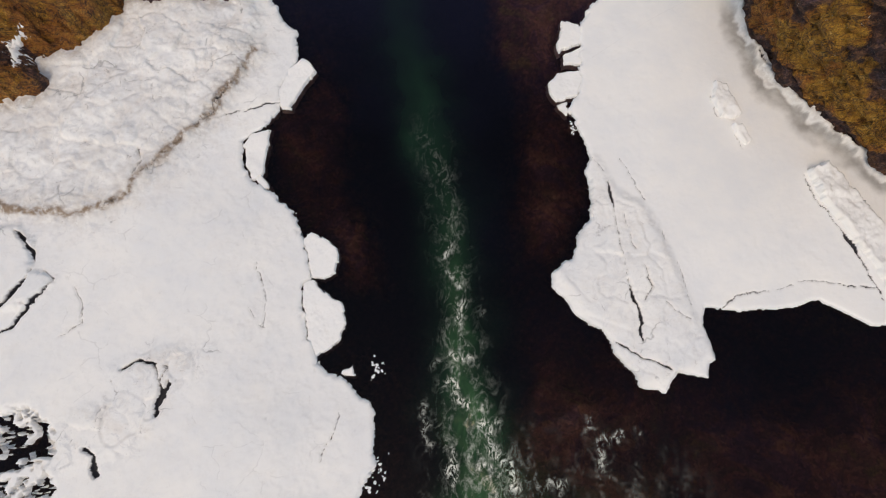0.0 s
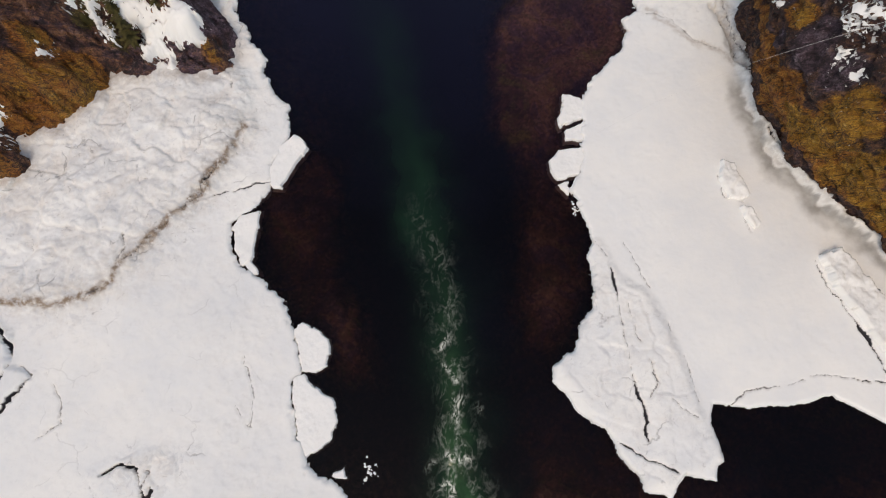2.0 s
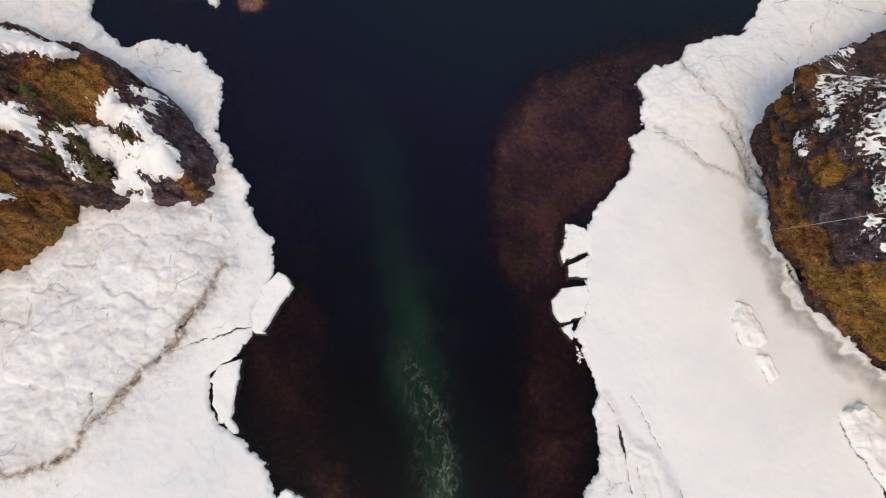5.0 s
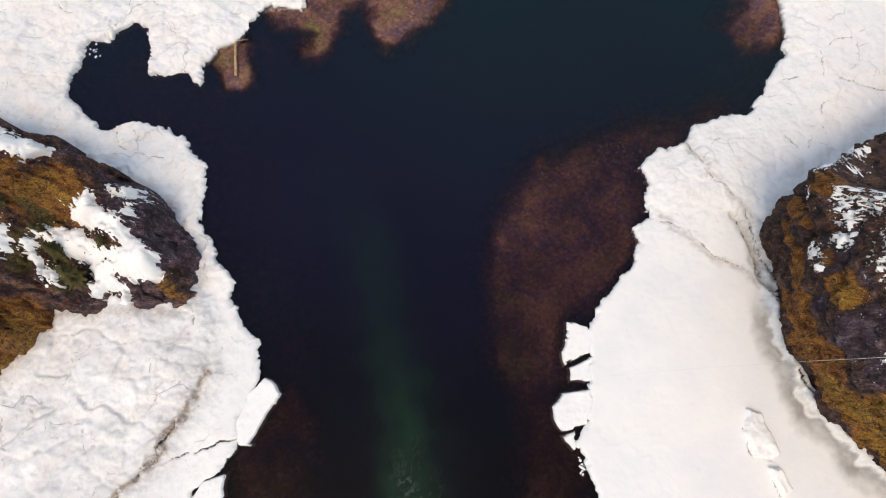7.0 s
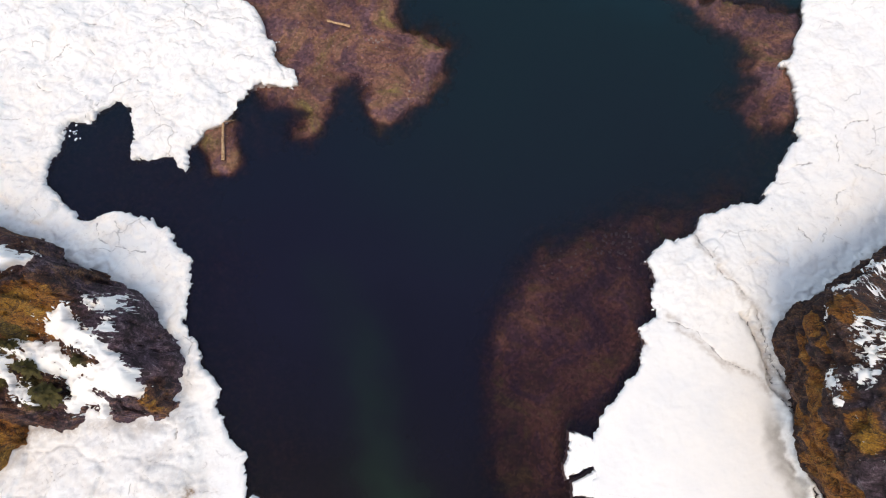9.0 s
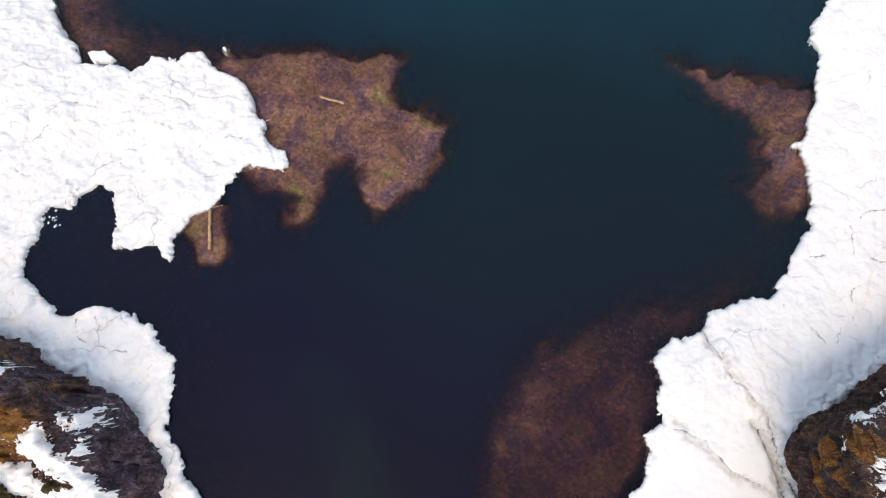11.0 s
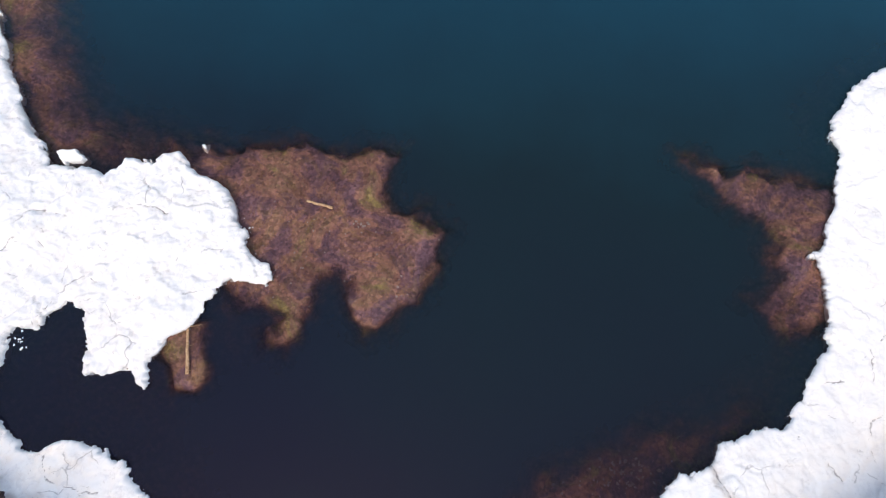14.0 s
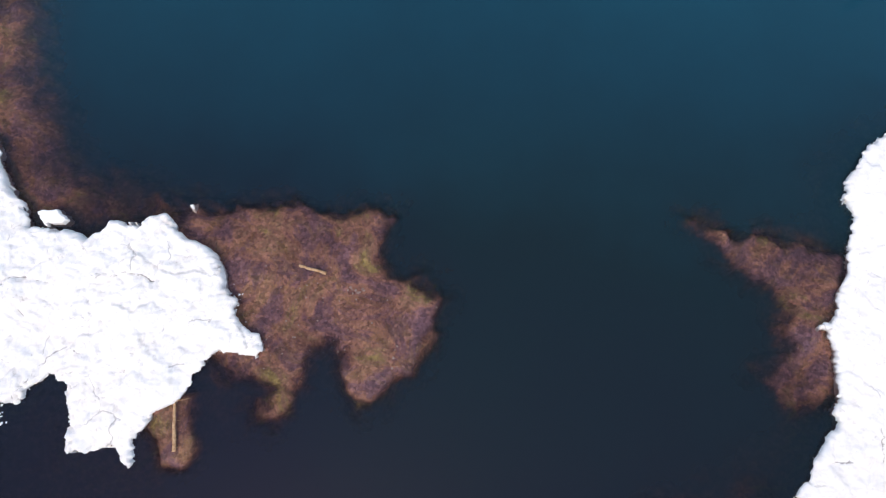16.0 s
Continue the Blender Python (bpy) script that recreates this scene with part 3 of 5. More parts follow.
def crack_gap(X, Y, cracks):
    """1 inside a crack, with soft sides and pinched places; drives groove and painted darkness."""
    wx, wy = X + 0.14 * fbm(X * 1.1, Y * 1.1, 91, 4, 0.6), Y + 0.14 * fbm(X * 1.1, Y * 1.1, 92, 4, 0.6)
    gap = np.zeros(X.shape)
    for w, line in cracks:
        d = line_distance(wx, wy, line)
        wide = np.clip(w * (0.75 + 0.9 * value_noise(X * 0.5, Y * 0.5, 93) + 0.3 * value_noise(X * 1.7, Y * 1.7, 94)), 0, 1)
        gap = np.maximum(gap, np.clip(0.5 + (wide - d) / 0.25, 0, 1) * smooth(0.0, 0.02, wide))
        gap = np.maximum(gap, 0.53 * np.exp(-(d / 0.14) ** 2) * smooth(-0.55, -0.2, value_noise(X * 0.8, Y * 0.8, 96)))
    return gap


def ice_west(X, Y):
    sx, sy = jag(X, Y, 3)
    sd = signed(sx, sy, SHORE_W) + 0.1
    top = 0.55 + 0.9 * smooth(0, 9, sd) + 0.10 * fbm(X * 0.15, Y * 0.15, 5, 3) + 0.012 * fbm(X * 2.2, Y * 2.2, 6, 4)
    top = top + 0.8 * smooth(86, 93, Y) * (1 - smooth(97, 101, Y))
    r1 = smooth(-0.6, 1.2, signed(sx, sy, RUBBLE_W))
    r2 = smooth(-0.8, 1.0, signed(sx, sy, RUBBLE_W2))
    r3 = smooth(-0.8, 1.0, signed(sx, sy, BROKEN_W))
    north = smooth(52, 60, Y)
    top = top + r1 * (0.5 + plates(X, Y, 3.2, 11, 0.38) + plates(X, Y, 1.1, 12, 0.07) + 0.12 * fbm(X * 0.6, Y * 0.6, 17, 5, 0.6))
    top = top + r2 * (0.1 + plates(X, Y, 1.8, 13, 0.2)) + 0.4 * smooth(-0.3, 0.5, signed(sx, sy, BLOCK_W))
    top = top + north * (0.26 * fbm(X * 0.35, Y * 0.35, 14, 5, 0.6) + plates(X, Y, 2.6, 15, 0.34) + plates(X, Y, 0.9, 18, 0.09) + 0.04 * fbm(X * 1.9, Y * 1.9, 16, 3, 0.6))
    gone = fbm(X * 0.75 + 0.5 * fbm(X, Y, 22, 3), Y * 0.9 + 0.5 * fbm(X, Y, 21, 3), 23, 6, 0.7) + 0.35 * smooth(-28, -36, X) - 0.12
    holes = r3 * smooth(0.0, 0.07, gone)
    top = top * (1 - 0.55 * r3) - 2.2 * holes
    cut = 0.35 * smooth(0.4, 0.7, crack_gap(X, Y, CRACKS_W))
    ridge = line_distance(sx, sy, DIRT_W)
    top = top + 0.55 * np.exp(-(ridge / 0.8) ** 2) * (0.4 + 0.6 * cells(X * 0.9, Y * 0.9, 25)[2])
    top = top * (1 - cut)
    return -0.6 + (np.maximum(top, -0.5) + 0.6) * (0.75 * smooth(-0.08, 0.14, sd) + 0.25 * smooth(0.05, 0.5, sd))


def ice_east(X, Y):
    sx, sy = jag(X, Y, 33, 0.4 + 0.6 * smooth(28, 34, Y))
    sd = signed(sx, sy, SHORE_E) + 0.2 - 0.4 * smooth(52, 78, Y)
    spit = smooth(-0.5, 0.6, signed(sx, sy, SPIT_RIDGE))
    shelf = 1 - smooth(60, 68, Y)
    north = (1 - shelf)
    top = 0.55 + 0.5 * smooth(0, 8, sd) + 0.03 * fbm(X * 0.12, Y * 0.12, 35, 2) + 0.006 * fbm(X * 2.5, Y * 2.5, 36, 3)
    top = top + spit * (0.25 + plates(X, Y, 3.4, 37, 0.16) + 0.05 * fbm(X * 0.6, Y * 0.6, 38, 3))
    top = top + north * (0.5 * smooth(0, 3.5, sd) + 0.13 * fbm(X * 0.3, Y * 0.3, 39, 5, 0.6) + plates(X, Y, 3.0, 40, 0.16) + plates(X, Y, 1.0, 43, 0.05) + 0.02 * fbm(X * 1.9, Y * 1.9, 41, 3, 0.6))
    foot = line_distance(sx, sy, FOOT_EAST)
    top = top + 0.5 * np.exp(-(foot / 0.7) ** 2) * (1 + 0.4 * fbm(X, Y, 46, 4))
    bank = line_distance(X + 0.25 * fbm(X * 0.9, Y * 0.9, 47, 4), Y + 0.25 * fbm(X * 0.9, Y * 0.9, 48, 4), BANK_E)
    top = top + 0.45 * smooth(0.7, 0.1, bank) * smooth(60, 57, Y) * (1 + 0.35 * fbm(X * 0.9, Y * 0.9, 49, 4))
    top = top - 0.5 * smooth(0.4, 0.05, line_distance(sx, sy, CREASE_E))
    cut = 0.35 * smooth(0.4, 0.7, crack_gap(X, Y, CRACKS_E))
    top = top * (1 - cut)
    return -0.6 + (np.maximum(top, -0.5) + 0.6) * (0.75 * smooth(-0.08, 0.14, sd) + 0.25 * smooth(0.05, 0.5, sd))


def stains_west(X, Y, Z):
    d = line_distance(X + 0.3 * fbm(X, Y, 60, 3), Y + 0.3 * fbm(X, Y, 61, 3), DIRT_W)
    foot = np.abs(signed(X, Y, ROCK_WEST))
    dirt = 1.5 * np.exp(-(d / 0.28) ** 2) * (0.45 + 0.55 * smooth(-0.6, 0.2, fbm(X * 0.4, Y * 0.4, 64, 3))) + 0.14 * smooth(0.0, 0.6, fbm(X * 0.3, Y * 0.3, 65, 4)) * smooth(-1, 1, signed(X, Y, RUBBLE_W)) + 0.28 * np.exp(-(d / 1.3) ** 2) + 0.4 * np.exp(-(foot / 0.6) ** 2)
    north = smooth(50, 62, Y)
    rub = smooth(-1, 1, signed(X, Y, RUBBLE_W))
    loose = np.maximum(np.maximum(0.85 * rub, 0.6 * north), np.maximum(smooth(-1, 1, signed(X, Y, RUBBLE_W2)), np.exp(-(d / 2.2) ** 2)))
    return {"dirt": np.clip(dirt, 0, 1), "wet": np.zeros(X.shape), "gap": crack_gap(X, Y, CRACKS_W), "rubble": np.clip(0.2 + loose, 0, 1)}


def stains_east(X, Y, Z):
    wx, wy = X + 0.5 * fbm(X * 0.6, Y * 0.6, 62, 4), Y + 0.5 * fbm(X * 0.6, Y * 0.6, 63, 4)
    c = np.minimum(line_distance(wx, wy, CRACKS_E[-2][1]), line_distance(wx, wy, CRACKS_E[-1][1]))
    foot = line_distance(wx, wy, FOOT_EAST)
    damp = smooth(2.7, 0.9, foot) * smooth(0.5, 0.85, foot) * smooth(59, 55, Y)
    north = smooth(60, 69, Y)
    spit = smooth(-0.5, 0.5, signed(X, Y, SPIT_RIDGE))
    # the damp band's grey is also laid along the crease as its dark line
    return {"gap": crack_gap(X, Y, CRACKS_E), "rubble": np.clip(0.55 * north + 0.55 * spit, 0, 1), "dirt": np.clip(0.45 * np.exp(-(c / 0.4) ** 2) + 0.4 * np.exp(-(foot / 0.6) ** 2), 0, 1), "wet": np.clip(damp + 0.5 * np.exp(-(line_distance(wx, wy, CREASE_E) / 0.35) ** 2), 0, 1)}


def undercut(shore, seed, depth):
    """The foot of the ice edge drawn in under its lip, so that the sheet overhangs the water."""
    def drawn(X, Y, Z):
        sd = signed(X, Y, shore)
        gy, gx = np.gradient(sd, Y[:, 0], X[0])
        g = np.hypot(gx, gy) + 1e-6
        reach = depth * (0.75 + 0.5 * value_noise(X * 0.35, Y * 0.35, seed)) * smooth(0.30, -0.2, Z) * smooth(1.2, 0.5, sd)
        return X + reach * gx / g, Y + reach * gy / g
    return drawn


def above_water(X, Y, Z):
    return Z > -0.3


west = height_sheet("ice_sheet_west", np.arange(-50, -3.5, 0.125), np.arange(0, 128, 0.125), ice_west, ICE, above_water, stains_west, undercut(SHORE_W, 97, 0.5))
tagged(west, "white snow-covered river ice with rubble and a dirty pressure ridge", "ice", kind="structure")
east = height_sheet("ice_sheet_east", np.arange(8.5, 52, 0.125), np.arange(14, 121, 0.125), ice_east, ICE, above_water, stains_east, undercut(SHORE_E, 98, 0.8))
tagged(east, "smooth white snow-covered shore ice with a cracked spit", "ice", kind="structure")

# ---- river bed and land, one sheet ----
SHOALS = [(0.36, 1.9, [(-26, 97.6), (-14.9, 99.4), (-12.8, 99.0), (-8.3, 99.2), (-4.8, 99.4), (-5.6, 97.0), (-5.3, 93.7), (-2.1, 93.5), (-2.2, 92.0), (-0.5, 91.4), (-1.0, 88.9),
                     (-2.6, 84.7), (-4.3, 82.3), (-6.5, 80.8), (-8.6, 81.1), (-9.9, 84.2), (-9.9, 86.1), (-11.7, 86.0), (-12.2, 84.1), (-12.5, 80.4), (-13.6, 79.0),
                     (-15.8, 79.5), (-15.8, 81.1), (-14.6, 82.5), (-16.5, 82.9), (-18.5, 83.9), (-26, 86)]),
          (0.45, 1.0, [(-26, 80.1), (-20.9, 81.6), (-20.0, 79.0), (-19.3, 77.4), (-19.9, 75.6), (-22.3, 75.7), (-23.3, 77.5)]),
          (0.55, 2.0, [(18.8, 100.9), (22.0, 100.9), (24.6, 99.3), (27.8, 100.6), (30.4, 99.8), (37.0, 98.5), (37.0, 92.3), (35.4, 85.4), (31.3, 84.3), (29.1, 83.9), (27.9, 85.0),
                       (25.8, 86.8), (29.7, 89.0), (27.8, 91.3), (29.9, 92.5), (25.4, 94.6), (21.9, 98.0)]),
          (1.4, 2.8, [(27, 77), (20.1, 75.2), (13.3, 74.0), (9.7, 71.9), (6.2, 69.4), (5.3, 67.1), (3.6, 64.2), (3.1, 59.5), (4.5, 50), (9.8, 50), (10.6, 55.5), (14, 56.5), (20, 63.5)]),
          (2.2, 2.5, [(-13.5, 48.5), (-19.3, 43.0), (-18.9, 37.1), (-16.0, 34.4), (-12.0, 30.1), (-7.6, 25.9), (-4.8, 26.0), (-8.4, 33.9), (-9.5, 40.4), (-10.7, 46.0)]),
          (2.2, 2.5, [(5.4, 52.3), (7.1, 41.4), (5.8, 34.6), (7.3, 30.2), (10.0, 29.0), (14, 34.1), (13, 44.7), (12, 50)]),
          (0.7, 6.0, [(-50, 125), (-41, 118), (-38, 108), (-33, 100), (-28, 97), (-40, 92), (-50, 100)]),
          (2.2, 4.0, [(8, 22), (24, 17), (40, 22), (45, 10), (40, -10), (8, -10), (5, 10)])]


def bed_depth(X, Y):
    wx, wy = X + 0.65 * fbm(X * 0.5, Y * 0.5, 70, 6, 0.68), Y + 0.65 * fbm(X * 0.5, Y * 0.5, 71, 6, 0.68)
    shore = -np.maximum(signed(wx, wy, SHORE_W), signed(wx, wy, SHORE_E))
    depth = 3.3 + 2.6 * smooth(0, 9, shore)
    for low, soft, poly in SHOALS:
        k = smooth(-soft, soft * 0.7, signed(wx, wy, poly))
        depth = depth * (1 - k) + (low + (0.55 if low < 1.2 else 0.3) * low * fbm(X * 0.3, Y * 0.3, 77, 5, 0.6)) * k
    f1, f2, r1 = cells(X * 1.3, Y * 1.3, 75)[:3]
    lumps = 0.22 * fbm(X * 0.5, Y * 0.5, 73, 5) + 0.3 * (r1 - 0.4) * smooth(0.6, 0.1, f1)
    return np.maximum(depth - lumps * np.minimum(1, depth), 0.12)


def ground_height(X, Y):
    bank = smooth(47, 62, np.abs(X))
    far = np.hypot(X, Y - 60)
    hill = 3.5 + 2.0 * fbm(X * 0.03, Y * 0.03, 80, 4) + 60 * smooth(120, 900, np.abs(X)) * (1 + 0.4 * fbm(X * 0.003, Y * 0.003, 81, 4)) + 30 * smooth(500, 1500, far)
    return -bed_depth(X, Y) * (1 - bank) + hill * bank


def spread_over(spans, reach):
    """Grid lines: the given spans (from, to, step), then ever wider steps out to reach on both sides."""
    inner = np.concatenate([np.arange(a, b, c) for a, b, c in spans])
    out, step, far = [], 0.9, 0.0
    while far < reach:
        step *= 1.35
        far += step
        out.append(far)
    return np.concatenate([inner[0] - np.array(out[::-1]), inner, inner[-1] + np.array(out)])


ground = height_sheet("ground", spread_over([(-46, 46, 0.3)], 2500), spread_over([(4, 126, 0.3)], 2500), ground_height, BED)
tagged(ground, "brown stony river bed rising to snow-covered land", "ground", kind="structure")

# ---- water ----
CURRENT = [(3.6, -30), (4.0, 5), (3.8, 9.6), (3.2, 14.9), (1.6, 20.3), (1.7, 24.2), (0.6, 29.7), (-1.0, 39.1), (-2.9, 45.5), (-5.6, 54), (-8, 60), (-10.5, 67)]


CRESTS = [[(-0.1, 20.0), (1.1, 20.6), (1.8, 20.8), (2.8, 20.1)], [(0.9, 18.4), (1.9, 17.3), (3.4, 16.0), (5.0, 15.6)], [(3.6, 15.6), (4.6, 13.8), (5.8, 12.6), (6.5, 10.7)],
          [(3.1, 11.0), (4.2, 11.9), (5.2, 10.2)], [(1.7, 12.6), (1.5, 10.9), (2.9, 9.6), (4, 7)], [(0.4, 30.2), (0.0, 28.6), (0.8, 27.6), (1.3, 27.2)], [(1.6, 25.2), (1.7, 22.2)],
          [(12.6, 15.8), (13.4, 14.0), (14.5, 11.5)], [(12.5, 14.9), (16.7, 14.9)], [(8.8, 11.0), (10.6, 10.9)], [(-0.7, 17.4), (-1.0, 14.7), (-0.2, 12.9)], [(1.8, 25.7), (3.4, 24.8)]]


def crest_values(X, Y):
    """Where the current spills over into white water."""
    wx, wy = X + 0.35 * fbm(X * 0.9, Y * 0.9, 89, 4, 0.65), Y + 0.35 * fbm(X * 0.9, Y * 0.9, 90, 4, 0.65)
    v = np.zeros(X.shape)
    for k, line in enumerate(CRESTS):
        v = np.maximum(v, (1.0 if k < 5 else 0.8 if k < 10 else 0.5) * np.exp(-(line_distance(wx, wy, line) / (0.42 if k < 5 else 0.3)) ** 2))
    return v * smooth(-0.5, 0.3, fbm(X * 0.7, Y * 0.7, 95, 3))


def water_values(X, Y, Z):
    d = line_distance(X + 0.6 * fbm(X * 0.4, Y * 0.4, 84, 3), Y, CURRENT)
    force = 1 - smooth(14, 44, Y)
    width = 1.3 + 1.9 * (1 - smooth(8, 24, Y))
    rapid = np.exp(-(d / width) ** 2) * (0.25 + 0.75 * force) * (1 - smooth(38, 46, Y))
    side = 0.5 * (1 - smooth(6, 18, Y)) * smooth(3, 8, X) * (1 - smooth(14, 26, X))
    green = 0.75 * np.exp(-((d + 0.9 * fbm(X * 0.25, Y * 0.18, 88, 3)) / 2.3) ** 2) * np.interp(Y, [15, 26, 34, 40, 46, 52, 60, 70], [0.75, 0.5, 0.45, 0.8, 0.85, 0.4, 0.3, 0.0]) * (0.8 + 0.4 * value_noise(X * 0.2, Y * 0.13, 87))
    green = green + 0.12 * smooth(-18, 4, X) * smooth(58, 82, Y) * (1 - smooth(98, 118, Y))
    # the last entry strengthens the painted sky colour northward
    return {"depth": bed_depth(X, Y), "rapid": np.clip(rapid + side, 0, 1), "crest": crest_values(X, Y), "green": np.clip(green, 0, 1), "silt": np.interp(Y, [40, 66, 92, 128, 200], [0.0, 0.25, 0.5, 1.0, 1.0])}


def water_height(X, Y):
    v = water_values(X, Y, None)["rapid"]
    return v * (0.16 * fbm(X * 0.6, Y * 0.35, 86, 4) + 0.08)


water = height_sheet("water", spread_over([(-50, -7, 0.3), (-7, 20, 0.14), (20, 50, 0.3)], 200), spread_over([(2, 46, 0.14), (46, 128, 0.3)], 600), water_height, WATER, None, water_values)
tagged(water, "dark clear river water with a foaming green current", "water", kind="structure")


# ---- cliffs ----
# crests and hollows of the outcrop: x, y, height
FORMS_W = [(-29.4, 64.1, 10.2), (-32.3, 61.5, 9.4), (-27.4, 62.2, 6.3), (-26.6, 60.4, 7.2), (-24.5, 57.4, 5.9), (-22.6, 55.9, 3.9), (-30.6, 59.2, 5.4), (-29.6, 55.4, 3.7),
           (-31.7, 55.0, 5.3), (-32.8, 52.3, 4.2), (-34.6, 50.2, 7.6), (-33.6, 50.0, 6.0), (-36.6, 48.0, 3.2), (-25.4, 63.2, 4.3), (-27.7, 64.2, 4.6), (-22.9, 59.8, 2.4),
           (-21.8, 56.6, 1.6), (-23.0, 54.2, 1.9), (-36.0, 58.0, 8.6), (-38.0, 52.0, 8.8), (-36.0, 64.0, 8.0), (-35.4, 68.0, 5.6), (-32.6, 66.2, 7.2), (-29.0, 65.0, 8.6), (-39.5, 44.5, 4.5), (-26.4, 54.2, 2.4), (-50.0, 56.0, 12.0)]


def rock_west(X, Y, crags=1.0):
    """A steep-sided outcrop with a high northern crest, a snow hollow and a southern boulder."""
    wx, wy = X + 0.35 * fbm(X * 0.8, Y * 0.8, 100, 5, 0.6), Y + 0.35 * fbm(X * 0.8, Y * 0.8, 101, 5, 0.6)
    sd = signed(wx, wy, ROCK_WEST)
    total, weight = 0.0, 1e-6
    for px, py, pz in FORMS_W:
        w = 1 / ((X - px) ** 2 + (Y - py) ** 2 + 0.5) ** 2
        total, weight = total + w * pz, weight + w
    form = total / weight
    f1, f2, r1, r2, r3, dx, dy = cells(wx / 2.4 + 0.3 * wy, wy / 1.6, 102)
    g1, g2, q1 = cells(wx / 0.9 + 0.5 * wy, wy / 0.55 - 0.2 * wx, 104)[:3]
    crag = 0.8 * (r1 - 0.5) + 0.5 * ((r2 - 0.5) * dx + (r3 - 0.5) * dy) - 0.55 * (1 - smooth(0, 0.12, f2 - f1)) + 0.28 * (q1 - 0.5) - 0.16 * (1 - smooth(0, 0.15, g2 - g1))
    ledge = 0.35 * (((wx * 0.35 + wy * 0.9) / 1.1) % 1.0 - 0.5)
    gully = 1.3 * np.exp(-(line_distance(wx, wy, [(-50, 56), (-36, 51.8), (-33, 51.2), (-31, 51)]) / 0.8) ** 2) + 1.0 * np.exp(-(line_distance(wx, wy, [(-48, 44), (-39, 46.6), (-36, 46.6)]) / 0.7) ** 2)
    rise = 0.35 * smooth(-0.35, 0.4, sd) + 0.65 * (1 - np.exp(-np.maximum(sd, 0) / 0.45))
    z = 0.9 + (form - 0.9) * rise + crags * (crag + ledge) * smooth(0, 1.2, sd) + 0.45 * crags * fbm(X * 0.6, Y * 0.6, 103, 6, 0.62) * smooth(0, 1.5, sd) - gully * smooth(0, 1.5, sd)
    return np.where(sd > -0.4, z * smooth(-0.4, 0.25, sd), 0.0)


ORANGE_W = [(-28.9, 64.9, 1.3), (-30.0, 61.2, 1.7), (-30.8, 61.9, 1.8), (-29.2, 62.9, 1.2), (-32.0, 60.8, 1.8), (-33.7, 51.9, 1.8), (-33.0, 51.2, 1.6), (-22.5, 55.5, 1.2), (-22.0, 55.0, 0.9),
            (-35.8, 49.8, 2.0), (-34.0, 50.3, 1.9), (-37.8, 49.1, 2.0), (-38.0, 47.6, 1.8), (-35.2, 48.7, 1.7), (-36.3, 52.8, 1.5), (-22.5, 56.4, 1.0), (-39.6, 42.0, 2.0), (-40.5, 48.2, 2.0), (-39.6, 50.0, 2.0), (-34.5, 62.5, 1.8)]
MOSS_W = [(-30.6, 54.9, 1.5), (-27.1, 58.0, 0.9), (-31.0, 57.7, 1.3), (-32.2, 59.8, 1.6), (-33.0, 57.6, 1.7), (-31.3, 56.2, 1.6), (-33.3, 56.1, 1.6), (-35.0, 60.5, 1.8)]


def rock_west_cover(X, Y, Z):
    o, g = np.zeros(X.shape), np.zeros(X.shape)
    for bx, by, r in ORANGE_W:
        o = np.maximum(o, 1 - np.hypot(X - bx, Y - by) / r)
    for bx, by, r in MOSS_W:
        g = np.maximum(g, 1 - np.hypot(X - bx, Y - by) / r)
    # north-east side, turned from the sun, coloured darker: crust gives way to stone
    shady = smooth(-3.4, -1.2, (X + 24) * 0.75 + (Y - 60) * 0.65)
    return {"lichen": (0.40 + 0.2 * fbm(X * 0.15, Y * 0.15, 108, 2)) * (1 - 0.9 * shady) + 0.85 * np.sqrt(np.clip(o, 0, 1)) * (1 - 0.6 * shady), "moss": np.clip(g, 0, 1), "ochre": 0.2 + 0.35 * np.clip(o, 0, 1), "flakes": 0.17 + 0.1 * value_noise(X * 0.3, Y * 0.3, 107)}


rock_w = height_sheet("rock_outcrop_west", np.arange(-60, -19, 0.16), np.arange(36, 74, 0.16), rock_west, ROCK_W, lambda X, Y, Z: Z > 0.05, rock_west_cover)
tagged(rock_w, "brown and orange lichen-covered rock outcrop above the ice", "rock", kind="structure")


def along(line, step):
    """Evenly spaced places on a line, and its left-hand normals."""
    p = np.array(line, float)
    seg = np.hypot(*np.diff(p, axis=0).T)
    s = np.concatenate([[0], np.cumsum(seg)])
    t = np.arange(0, s[-1], step)
    x, y = np.interp(t, s, p[:, 0]), np.interp(t, s, p[:, 1])
    soft = np.ones(9) / 9
    x[4:-4], y[4:-4] = np.convolve(x, soft, "valid"), np.convolve(y, soft, "valid")
    gx, gy = np.gradient(x), np.gradient(y)
    g = np.hypot(gx, gy)
    return t, x, y, -gy / g, gx / g


